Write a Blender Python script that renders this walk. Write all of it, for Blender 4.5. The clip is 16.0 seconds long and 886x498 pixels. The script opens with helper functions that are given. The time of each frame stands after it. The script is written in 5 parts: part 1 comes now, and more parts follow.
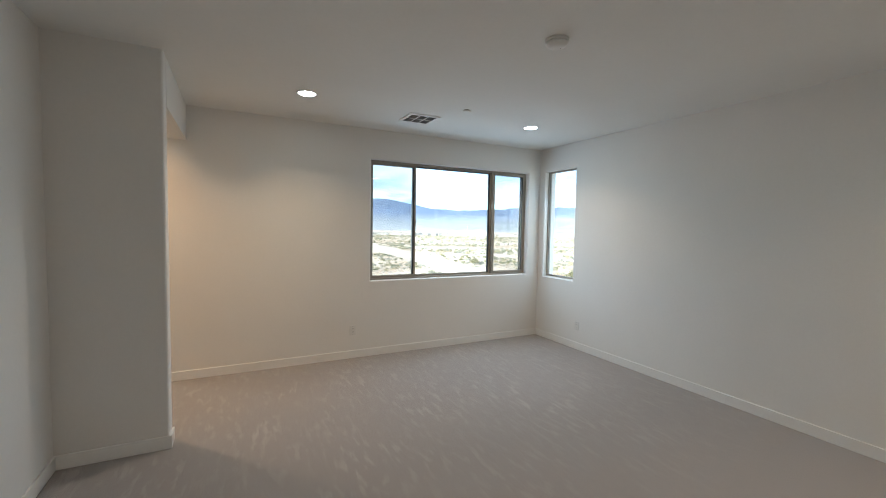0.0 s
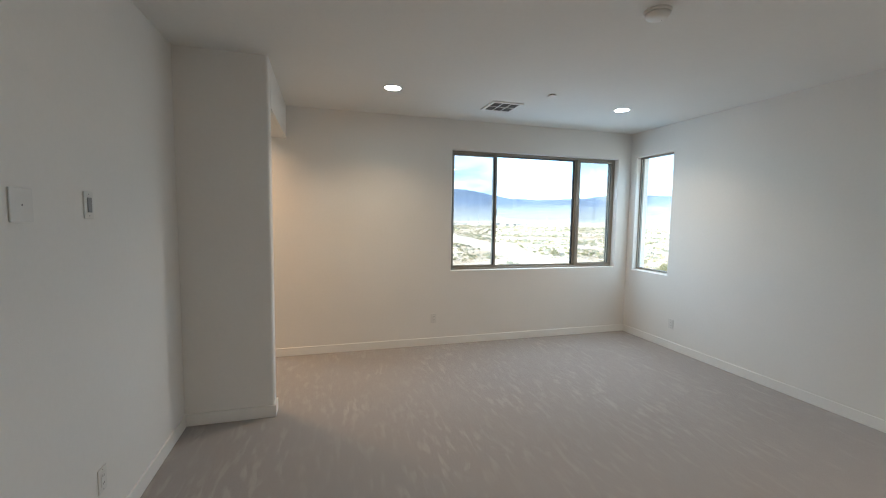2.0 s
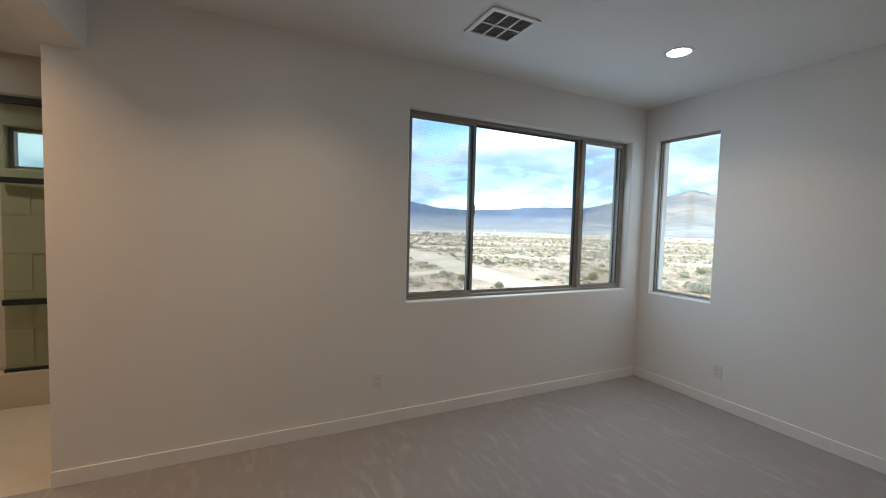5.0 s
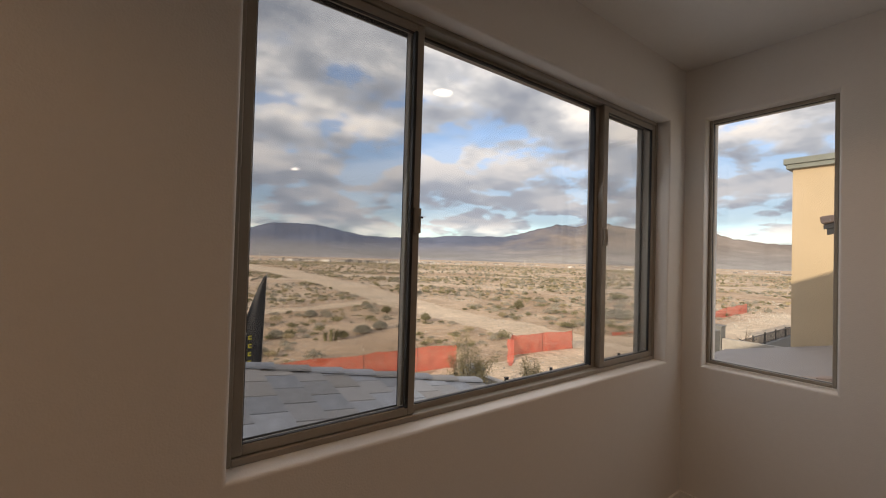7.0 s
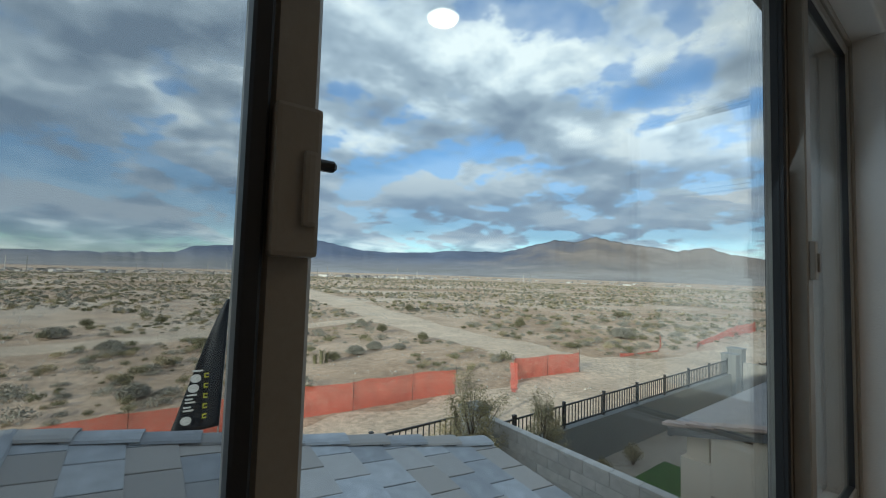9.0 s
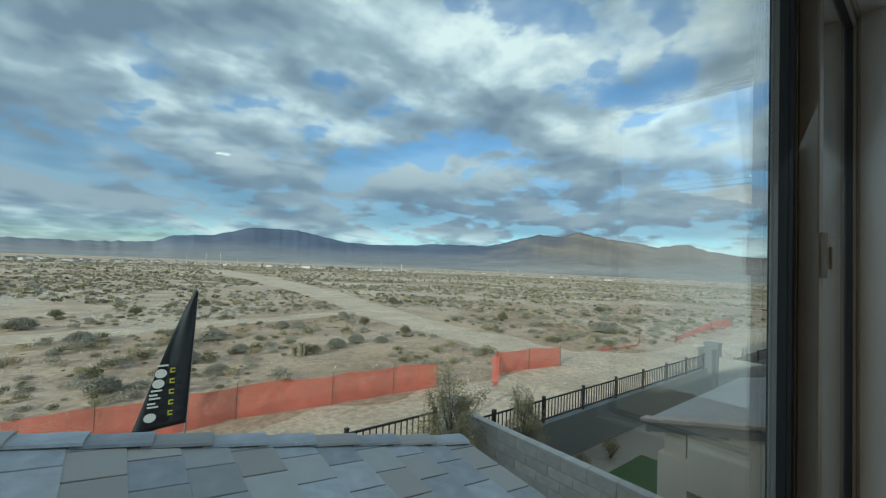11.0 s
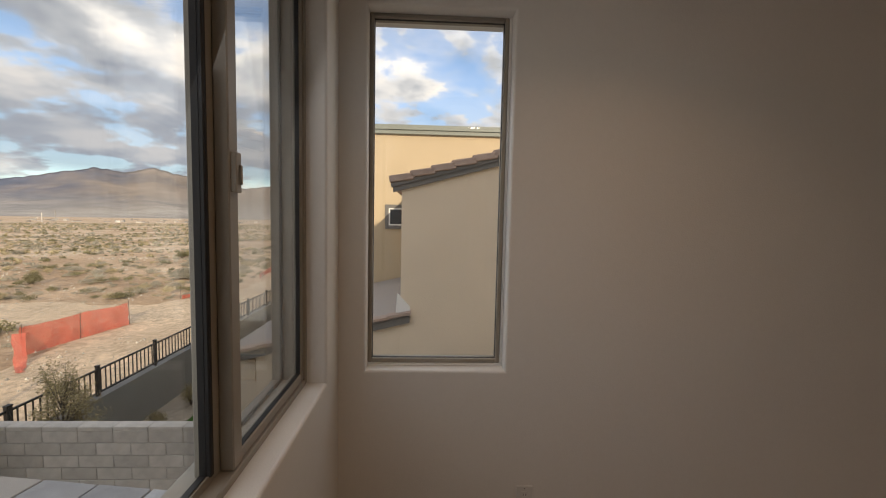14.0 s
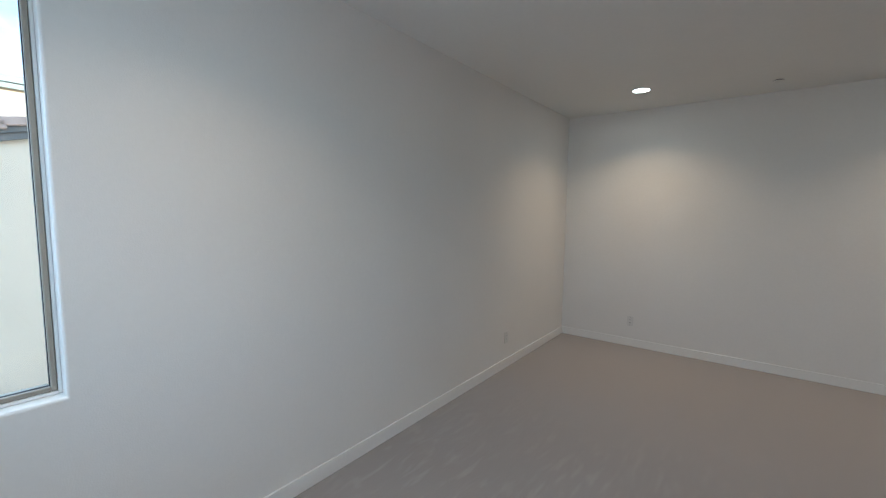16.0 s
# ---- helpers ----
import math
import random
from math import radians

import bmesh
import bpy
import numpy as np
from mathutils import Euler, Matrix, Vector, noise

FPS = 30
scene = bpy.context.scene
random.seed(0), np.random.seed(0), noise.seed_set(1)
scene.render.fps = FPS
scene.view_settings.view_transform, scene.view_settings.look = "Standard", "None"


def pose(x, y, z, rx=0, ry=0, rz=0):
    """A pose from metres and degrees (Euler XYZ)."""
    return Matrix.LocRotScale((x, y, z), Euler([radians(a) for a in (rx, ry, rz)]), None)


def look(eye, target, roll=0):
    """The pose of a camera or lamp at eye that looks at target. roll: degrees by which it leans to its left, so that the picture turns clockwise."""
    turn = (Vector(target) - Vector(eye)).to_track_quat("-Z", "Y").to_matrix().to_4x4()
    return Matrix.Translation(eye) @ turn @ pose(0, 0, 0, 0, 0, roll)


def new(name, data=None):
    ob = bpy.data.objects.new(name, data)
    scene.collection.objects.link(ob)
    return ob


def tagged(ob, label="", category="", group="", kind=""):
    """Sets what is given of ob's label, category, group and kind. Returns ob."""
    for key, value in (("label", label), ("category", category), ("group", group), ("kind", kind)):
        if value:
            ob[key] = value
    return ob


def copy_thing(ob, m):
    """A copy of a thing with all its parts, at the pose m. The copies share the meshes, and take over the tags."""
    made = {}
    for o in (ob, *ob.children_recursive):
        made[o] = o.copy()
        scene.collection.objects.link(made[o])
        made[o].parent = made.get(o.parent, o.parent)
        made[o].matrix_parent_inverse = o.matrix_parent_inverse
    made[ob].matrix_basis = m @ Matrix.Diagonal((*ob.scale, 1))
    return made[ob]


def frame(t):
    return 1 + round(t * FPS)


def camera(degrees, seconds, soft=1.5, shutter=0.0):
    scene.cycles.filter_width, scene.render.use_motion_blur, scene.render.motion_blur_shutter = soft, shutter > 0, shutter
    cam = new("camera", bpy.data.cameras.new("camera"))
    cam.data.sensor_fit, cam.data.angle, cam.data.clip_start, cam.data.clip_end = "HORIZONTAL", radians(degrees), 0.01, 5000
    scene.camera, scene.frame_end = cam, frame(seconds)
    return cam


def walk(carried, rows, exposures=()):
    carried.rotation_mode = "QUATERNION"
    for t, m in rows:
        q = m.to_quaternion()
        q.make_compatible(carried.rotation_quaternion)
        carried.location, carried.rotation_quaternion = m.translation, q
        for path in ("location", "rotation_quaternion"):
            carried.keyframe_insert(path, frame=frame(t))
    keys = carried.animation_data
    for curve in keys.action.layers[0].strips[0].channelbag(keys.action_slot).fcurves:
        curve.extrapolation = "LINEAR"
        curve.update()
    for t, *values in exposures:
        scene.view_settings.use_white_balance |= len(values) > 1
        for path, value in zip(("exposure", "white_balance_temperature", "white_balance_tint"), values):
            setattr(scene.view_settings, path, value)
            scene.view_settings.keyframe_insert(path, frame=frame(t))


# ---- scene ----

# ======== camera and walk ========
cam = camera(94.8, 16.0, soft=1.05)
PATH = [
    (0, (-4.025, -4.777, 1.586), (-3.119, -2.998, 1.479), 1.0),
    (0.5, (-4.033, -4.772, 1.598), (-3.2, -2.957, 1.483), 1.0),
    (1, (-4.041, -4.767, 1.599), (-3.284, -2.92, 1.474), 0.9),
    (1.5, (-4.045, -4.764, 1.593), (-3.387, -2.88, 1.45), 0.9),
    (2, (-4.055, -4.756, 1.583), (-3.501, -2.841, 1.423), 0.8),
    (2.5, (-4.102, -4.695, 1.574), (-3.613, -2.764, 1.4), 0.7),
    (3, (-4.137, -4.524, 1.562), (-3.679, -2.586, 1.374), 0.8),
    (3.5, (-4.067, -4.144, 1.555), (-3.582, -2.213, 1.362), 0.8),
    (4, (-3.991, -3.733, 1.513), (-3.38, -1.835, 1.35), 1.0),
    (4.2, (-3.947, -3.585, 1.496), (-3.28, -1.705, 1.354), 1.2),
    (6.3, (-3.113, -1.685, 1.515), (-2.005, -0.02, 1.471), 1.5),
    (6.5, (-3.024, -1.532, 1.511), (-1.898, 0.121, 1.509), 1.4),
    (7, (-2.771, -1.172, 1.519), (-1.581, 0.434, 1.554), 1.6),
    (7.5, (-2.54, -0.838, 1.528), (-1.311, 0.738, 1.604), 1.9),
    (8, (-2.321, -0.538, 1.561), (-1.097, 1.041, 1.661), 1.9),
    (8.2, (-2.241, -0.439, 1.576), (-1.025, 1.146, 1.679), 1.6),
    (10.3, (-1.898, -0.056, 1.6), (-0.731, 1.564, 1.714), 2.5),
    (10.5, (-1.878, -0.059, 1.597), (-0.692, 1.547, 1.704), 2.5),
    (11, (-1.874, -0.082, 1.594), (-0.619, 1.474, 1.673), 2.4),
    (11.5, (-1.882, -0.124, 1.581), (-0.531, 1.35, 1.626), 2.4),
    (12, (-1.87, -0.188, 1.571), (-0.387, 1.153, 1.579), 2.2),
    (12.5, (-1.874, -0.278, 1.563), (-0.222, 0.849, 1.536), 2.1),
    (13, (-1.82, -0.334, 1.56), (0.001, 0.492, 1.497), 1.8),
    (13.5, (-1.784, -0.372, 1.553), (0.169, 0.042, 1.45), 1.6),
    (14, (-1.724, -0.364, 1.549), (0.269, -0.451, 1.403), 1.2),
    (14.5, (-1.703, -0.355, 1.545), (0.199, -0.95, 1.374), 1.0),
    (15, (-1.75, -0.365, 1.536), (-0.039, -1.388, 1.371), 0.8),
    (15.5, (-1.822, -0.397, 1.548), (-0.337, -1.726, 1.381), 0.6),
    (16, (-1.923, -0.414, 1.573), (-0.716, -1.999, 1.388), 0.6),
]
EXPOSURES = [
    (0.0, 2.16, 5150, -1), (2.5, 2.28, 5080, -2), (3.5, 2.27, 5000, -3), (4.2, 2.02, 4900, -3), (6.3, 0.68, 6550, 16),
    (7.0, 0.42, 7150, 19), (8.2, 0.20, 5900, 9), (10.3, -0.14, 5300, -9), (12.0, -0.10, 5350, -5),
    (13.1, 0.10, 6000, 8), (13.6, 0.22, 6550, 12), (14.0, 0.38, 7100, 16), (14.5, 0.79, 8000, 23), (15.0, 0.97, 7200, 18), (15.5, 1.68, 5200, 1), (16.0, 1.97, 4900, 0)]
walk(cam, [(t, look(eye, target, roll)) for t, eye, target, roll in PATH], EXPOSURES)

# ======== world, sun and large lights ========
SUN_AZ, SUN_EL = 252.0, 17.0          # degrees clockwise from +y, degrees up


def tree_of(mat_or_world):
    mat_or_world.use_nodes = True
    nt = mat_or_world.node_tree
    nt.nodes.clear()
    return nt


def nd(nt, kind, **values):
    n = nt.nodes.new(kind)
    for k, v in values.items():
        n.inputs[k.replace("_", " ")].default_value = v
    return n


def mth(nt, op, a, b=None, clamp=False):
    n = nt.nodes.new("ShaderNodeMath")
    n.operation, n.use_clamp = op, clamp
    for i, v in enumerate((a, b)):
        if v is None:
            continue
        if isinstance(v, (int, float)):
            n.inputs[i].default_value = v
        else:
            nt.links.new(v, n.inputs[i])
    return n.outputs[0]


def ramp(nt, fac, *stops):
    n = nt.nodes.new("ShaderNodeValToRGB")
    els = n.color_ramp.elements
    while len(els) < len(stops):
        els.new(0.5)
    for e, (p, c) in zip(els, stops):
        e.position = p
        e.color = (c, c, c, 1) if isinstance(c, (int, float)) else (*c, 1)
    nt.links.new(fac, n.inputs[0])
    return n.outputs[0]


def mixc(nt, fac, a, b, how="MIX"):
    n = nt.nodes.new("ShaderNodeMix")
    n.data_type, n.blend_type = "RGBA", how
    for s, v in ((n.inputs[0], fac), (n.inputs[6], a), (n.inputs[7], b)):
        if isinstance(v, (int, float)):
            s.default_value = v
        elif isinstance(v, tuple):
            s.default_value = (*v, 1)
        else:
            nt.links.new(v, s)
    return n.outputs[2]


def make_world():
    w = bpy.data.worlds.new("sky")
    scene.world = w
    nt = tree_of(w)
    sky = nt.nodes.new("ShaderNodeTexSky")
    sky.sky_type, sky.sun_disc = "NISHITA", False
    sky.sun_elevation, sky.sun_rotation = radians(SUN_EL), radians(SUN_AZ)
    sky.air_density, sky.dust_density, sky.ozone_density = 1.0, 0.4, 2.0
    co = nt.nodes.new("ShaderNodeTexCoord")
    sep = nt.nodes.new("ShaderNodeSeparateXYZ")
    nt.links.new(co.outputs["Generated"], sep.inputs[0])
    up = mth(nt, "MAXIMUM", sep.outputs[2], 0.0)
    den = mth(nt, "ADD", up, 0.23)
    cmb = nt.nodes.new("ShaderNodeCombineXYZ")
    nt.links.new(mth(nt, "DIVIDE", sep.outputs[0], den), cmb.inputs[0])
    nt.links.new(mth(nt, "DIVIDE", sep.outputs[1], den), cmb.inputs[1])
    big = nd(nt, "ShaderNodeTexNoise", Scale=1.55, Detail=9.0, Roughness=0.50, Distortion=0.1)
    fine = nd(nt, "ShaderNodeTexNoise", Scale=5.0, Detail=8.0, Roughness=0.52, Distortion=0.15)
    shade = nd(nt, "ShaderNodeTexNoise", Scale=1.55, Detail=6.0, Roughness=0.5, Distortion=0.1)
    off = nt.nodes.new("ShaderNodeVectorMath")
    off.operation = "ADD"
    off.inputs[1].default_value = (3.1, 0.4, 5.2)
    nt.links.new(cmb.outputs[0], off.inputs[0])
    lit = nt.nodes.new("ShaderNodeVectorMath")
    lit.operation = "MULTIPLY_ADD"
    lit.inputs[1].default_value = (0.9, 0.9, 1.0)
    lit.inputs[2].default_value = (3.1, 0.4, 5.2)
    nt.links.new(cmb.outputs[0], lit.inputs[0])
    nt.links.new(off.outputs[0], big.inputs["Vector"])
    nt.links.new(off.outputs[0], fine.inputs["Vector"])
    nt.links.new(lit.outputs[0], shade.inputs["Vector"])
    dens = mth(nt, "ADD", mth(nt, "MULTIPLY", big.outputs[0], 0.62), mth(nt, "MULTIPLY", fine.outputs[0], 0.38))
    cover = ramp(nt, dens, (0.39, 0.14), (0.45, 0.36), (0.475, 0.80), (0.505, 1.0))
    tone = mth(nt, "SUBTRACT", dens, mth(nt, "MULTIPLY", mth(nt, "SUBTRACT", big.outputs[0], shade.outputs[0]), 1.1))
    grey = ramp(nt, tone, (0.41, (7.6, 7.2, 6.7)), (0.475, (5.6, 5.6, 5.6)), (0.54, (3.5, 3.7, 4.0)), (0.66, (1.9, 2.15, 2.6)))
    # a darker bank of cloud and a clear bright strip low over the hills
    low = ramp(nt, sep.outputs[2], (0.05, 0.0), (0.085, 1.0), (0.17, 1.0), (0.34, 0.0))
    grey = mixc(nt, mth(nt, "MULTIPLY", low, 0.75), grey, (1.9, 2.2, 2.75))
    strip = ramp(nt, sep.outputs[2], (0.02, 0.5), (0.06, 0.85), (0.085, 1.0))
    cover = mth(nt, "MULTIPLY", mth(nt, "MAXIMUM", cover, mth(nt, "MULTIPLY", low, 0.62)), strip)
    blue = mixc(nt, 1.0, sky.outputs[0], (0.87, 1.0, 1.15), "MULTIPLY")
    col = mixc(nt, cover, blue, grey)
    bg = nd(nt, "ShaderNodeBackground", Strength=0.15)
    nt.links.new(col, bg.inputs[0])
    out = nt.nodes.new("ShaderNodeOutputWorld")
    nt.links.new(bg.outputs[0], out.inputs[0])


make_world()
sun = bpy.data.lights.new("sun", "SUN")
sun.energy, sun.angle, sun.color = 2.9, radians(0.6), (1.0, 0.86, 0.66)
sun_ob = new("sun", sun)
_a, _e = radians(SUN_AZ), radians(SUN_EL)
sun_ob.matrix_world = look((0, 0, 60), Vector((0, 0, 60)) - Vector((math.sin(_a) * math.cos(_e), math.cos(_a) * math.cos(_e), math.sin(_e))))


def window_daylight(name, eye, target, width, height, power):
    """The sky's light coming in through an opening."""
    la = bpy.data.lights.new(name, "AREA")
    la.shape, la.size, la.size_y, la.energy, la.color = "RECTANGLE", width, height, power, (0.88, 0.94, 1.0)
    new(name, la).matrix_world = look(eye, target)


window_daylight("daylight_north", (-1.39, 0.185, 1.66), (-1.39, -2.0, 0.9), 2.26, 1.36, 2.7)
window_daylight("daylight_east", (0.185, -0.41, 1.66), (-2.0, -0.41, 0.9), 0.50, 1.40, 0.65)
DOWNLIGHT_POWER, BATH_POWER = 2.0, 3.2

# ======== materials ========
MATS = {}


def material(name, colour, rough=0.6, metal=0.0, vary=0.08, scale=8.0, fine=120.0, bump=0.0, bump_scale=300.0,
             stretch=(1, 1, 1), spec=0.5, per_object=0.0, per_island=0.0, warp=0.0, coat=0.0, warm=None):
    """A painted, stony or wooden surface: two scales of noise over the base colour, fine relief, a varied gloss."""
    m = bpy.data.materials.new(name)
    nt = tree_of(m)
    co = nt.nodes.new("ShaderNodeTexCoord")
    mp = nt.nodes.new("ShaderNodeMapping")
    mp.inputs["Scale"].default_value = stretch
    nt.links.new(co.outputs["Object"], mp.inputs[0])
    n1 = nd(nt, "ShaderNodeTexNoise", Scale=scale, Detail=5.0, Roughness=0.55, Distortion=warp)
    n2 = nd(nt, "ShaderNodeTexNoise", Scale=fine, Detail=3.0, Roughness=0.6)
    for n in (n1, n2):
        nt.links.new(mp.outputs[0], n.inputs["Vector"])
    mixed = mth(nt, "ADD", mth(nt, "MULTIPLY", n1.outputs[0], 0.6), mth(nt, "MULTIPLY", n2.outputs[0], 0.4))
    dark = tuple(c * (1 - 2.2 * vary) for c in colour)
    light = tuple(min(1, c * (1 + 2.2 * vary)) for c in colour)
    col = ramp(nt, mixed, (0.28, dark), (0.72, light))
    if per_object or per_island:
        if per_object:
            r, amount = nt.nodes.new("ShaderNodeObjectInfo").outputs["Random"], per_object
        else:
            r, amount = nt.nodes.new("ShaderNodeNewGeometry").outputs["Random Per Island"], per_island
        f = mth(nt, "ADD", mth(nt, "MULTIPLY", r, 2 * amount), 1 - amount)
        if warm:
            k = mth(nt, "FRACT", mth(nt, "MULTIPLY", r, 7.31))
            col = mixc(nt, mth(nt, "MULTIPLY", ramp(nt, k, (0.45, 0.0), (0.95, 1.0)), 1.0), col, warm)
        grey = nt.nodes.new("ShaderNodeCombineColor")
        for i in range(3):
            nt.links.new(f, grey.inputs[i])
        col = mixc(nt, 1.0, col, grey.outputs[0], "MULTIPLY")
    b = nt.nodes.new("ShaderNodeBsdfPrincipled")
    nt.links.new(col, b.inputs["Base Color"])
    nt.links.new(mth(nt, "ADD", mth(nt, "MULTIPLY", n1.outputs[0], 0.2), rough - 0.1, True), b.inputs["Roughness"])
    b.inputs["Metallic"].default_value = metal
    b.inputs["Specular IOR Level"].default_value = spec
    b.inputs["Coat Weight"].default_value = coat
    if bump:
        n3 = nd(nt, "ShaderNodeTexNoise", Scale=bump_scale, Detail=3.0, Roughness=0.5)
        nt.links.new(mp.outputs[0], n3.inputs["Vector"])
        bp = nd(nt, "ShaderNodeBump", Strength=bump, Distance=0.004)
        nt.links.new(n3.outputs[0], bp.inputs["Height"])
        nt.links.new(bp.outputs[0], b.inputs["Normal"])
    o = nt.nodes.new("ShaderNodeOutputMaterial")
    nt.links.new(b.outputs[0], o.inputs[0])
    MATS[name] = m
    return m


def glass_material(name, tint):
    m = bpy.data.materials.new(name)
    nt = tree_of(m)
    t = nt.nodes.new("ShaderNodeBsdfTransparent")
    t.inputs[0].default_value = (*tint, 1)
    g = nd(nt, "ShaderNodeBsdfGlossy", Roughness=0.0)
    g.inputs[0].default_value = (1, 1, 1, 1)
    lw = nd(nt, "ShaderNodeLayerWeight", Blend=0.5)
    fr = mth(nt, "ADD", mth(nt, "MULTIPLY", mth(nt, "POWER", lw.outputs["Facing"], 5.0), 0.9), 0.028)
    mx = nt.nodes.new("ShaderNodeMixShader")
    nt.links.new(fr, mx.inputs[0])
    nt.links.new(t.outputs[0], mx.inputs[1])
    nt.links.new(g.outputs[0], mx.inputs[2])
    o = nt.nodes.new("ShaderNodeOutputMaterial")
    nt.links.new(mx.outputs[0], o.inputs[0])
    return m


def net_material(name, colour, open_share, scale):
    """Woven plastic net: small round holes between the strands."""
    m = bpy.data.materials.new(name)
    nt = tree_of(m)
    co = nt.nodes.new("ShaderNodeTexCoord")
    v = nd(nt, "ShaderNodeTexVoronoi", Scale=scale)
    nt.links.new(co.outputs["Object"], v.inputs["Vector"])
    n = nd(nt, "ShaderNodeTexNoise", Scale=2.0, Detail=4.0)
    nt.links.new(co.outputs["Object"], n.inputs["Vector"])
    hole = mth(nt, "LESS_THAN", v.outputs["Distance"], open_share)
    col = ramp(nt, n.outputs[0], (0.3, tuple(c * 0.9 for c in colour)), (0.7, tuple(min(1, c * 1.1) for c in colour)))
    d = nd(nt, "ShaderNodeBsdfPrincipled", Roughness=0.55)
    nt.links.new(col, d.inputs["Base Color"])
    t = nt.nodes.new("ShaderNodeBsdfTransparent")
    mx = nt.nodes.new("ShaderNodeMixShader")
    nt.links.new(hole, mx.inputs[0])
    nt.links.new(d.outputs[0], mx.inputs[1])
    nt.links.new(t.outputs[0], mx.inputs[2])
    o = nt.nodes.new("ShaderNodeOutputMaterial")
    nt.links.new(mx.outputs[0], o.inputs[0])
    return m


def screen_material():
    """Insect screen, woven far finer than can be seen: a little of the dark thread, mostly open."""
    m = bpy.data.materials.new("insect_screen")
    nt = tree_of(m)
    d = nd(nt, "ShaderNodeBsdfDiffuse", Roughness=1.0)
    d.inputs[0].default_value = (0.10, 0.10, 0.10, 1)
    mx = nd(nt, "ShaderNodeMixShader", Fac=0.82)
    nt.links.new(d.outputs[0], mx.inputs[1])
    nt.links.new(nt.nodes.new("ShaderNodeBsdfTransparent").outputs[0], mx.inputs[2])
    o = nt.nodes.new("ShaderNodeOutputMaterial")
    nt.links.new(mx.outputs[0], o.inputs[0])
    return m


def glow_material(name, colour, strength):
    m = bpy.data.materials.new(name)
    nt = tree_of(m)
    e = nd(nt, "ShaderNodeEmission", Strength=strength)
    e.inputs[0].default_value = (*colour, 1)
    o = nt.nodes.new("ShaderNodeOutputMaterial")
    nt.links.new(e.outputs[0], o.inputs[0])
    return m


def carpet_material():
    """Cut-pile carpet: fine tufts, the brushed strokes of a vacuum cleaner, soft trodden patches."""
    m = bpy.data.materials.new("carpet_grey")
    nt = tree_of(m)
    co = nt.nodes.new("ShaderNodeTexCoord")
    sw = nt.nodes.new("ShaderNodeMapping")
    sw.inputs["Rotation"].default_value = (0, 0, radians(-14))
    sw.inputs["Scale"].default_value = (22, 5.2, 1)
    nt.links.new(co.outputs["Object"], sw.inputs[0])
    stroke = nd(nt, "ShaderNodeTexNoise", Scale=1.0, Detail=2.5, Roughness=0.5, Distortion=0.3)
    nt.links.new(sw.outputs[0], stroke.inputs["Vector"])
    patch = nd(nt, "ShaderNodeTexNoise", Scale=1.6, Detail=4.0, Roughness=0.55)
    tuft = nd(nt, "ShaderNodeTexNoise", Scale=190.0, Detail=2.0, Roughness=0.7)
    for n in (patch, tuft):
        nt.links.new(co.outputs["Object"], n.inputs["Vector"])
    s = ramp(nt, stroke.outputs[0], (0.53, 0.0), (0.64, 1.0))
    where = nt.nodes.new("ShaderNodeSeparateXYZ")
    nt.links.new(co.outputs["Object"], where.inputs[0])
    swept = ramp(nt, mth(nt, "ADD", mth(nt, "MULTIPLY", where.outputs[1], 0.2), 1.0), (0.28, 0.12), (0.52, 1.0))
    p = mth(nt, "MULTIPLY", ramp(nt, patch.outputs[0], (0.35, 0.15), (0.65, 1.0)), swept)
    rest = mth(nt, "MULTIPLY", mth(nt, "SUBTRACT", 1.0, swept), 0.8)
    col = mixc(nt, mth(nt, "ADD", mth(nt, "MULTIPLY", s, p), rest), (0.352, 0.328, 0.313), (0.43, 0.402, 0.385))
    f = ramp(nt, tuft.outputs[0], (0.3, 0.72), (0.7, 1.14))
    col = mixc(nt, 1.0, col, f, "MULTIPLY")
    b = nd(nt, "ShaderNodeBsdfPrincipled", Roughness=0.95)
    b.inputs["Specular IOR Level"].default_value = 0.15
    b.inputs["Sheen Weight"].default_value = 0.25
    b.inputs["Sheen Roughness"].default_value = 0.5
    nt.links.new(col, b.inputs["Base Color"])
    bp = nd(nt, "ShaderNodeBump", Strength=0.7, Distance=0.006)
    nt.links.new(mth(nt, "ADD", mth(nt, "MULTIPLY", tuft.outputs[0], 0.7), mth(nt, "MULTIPLY", stroke.outputs[0], 0.2)), bp.inputs["Height"])
    nt.links.new(bp.outputs[0], b.inputs["Normal"])
    o = nt.nodes.new("ShaderNodeOutputMaterial")
    nt.links.new(b.outputs[0], o.inputs[0])
    return m


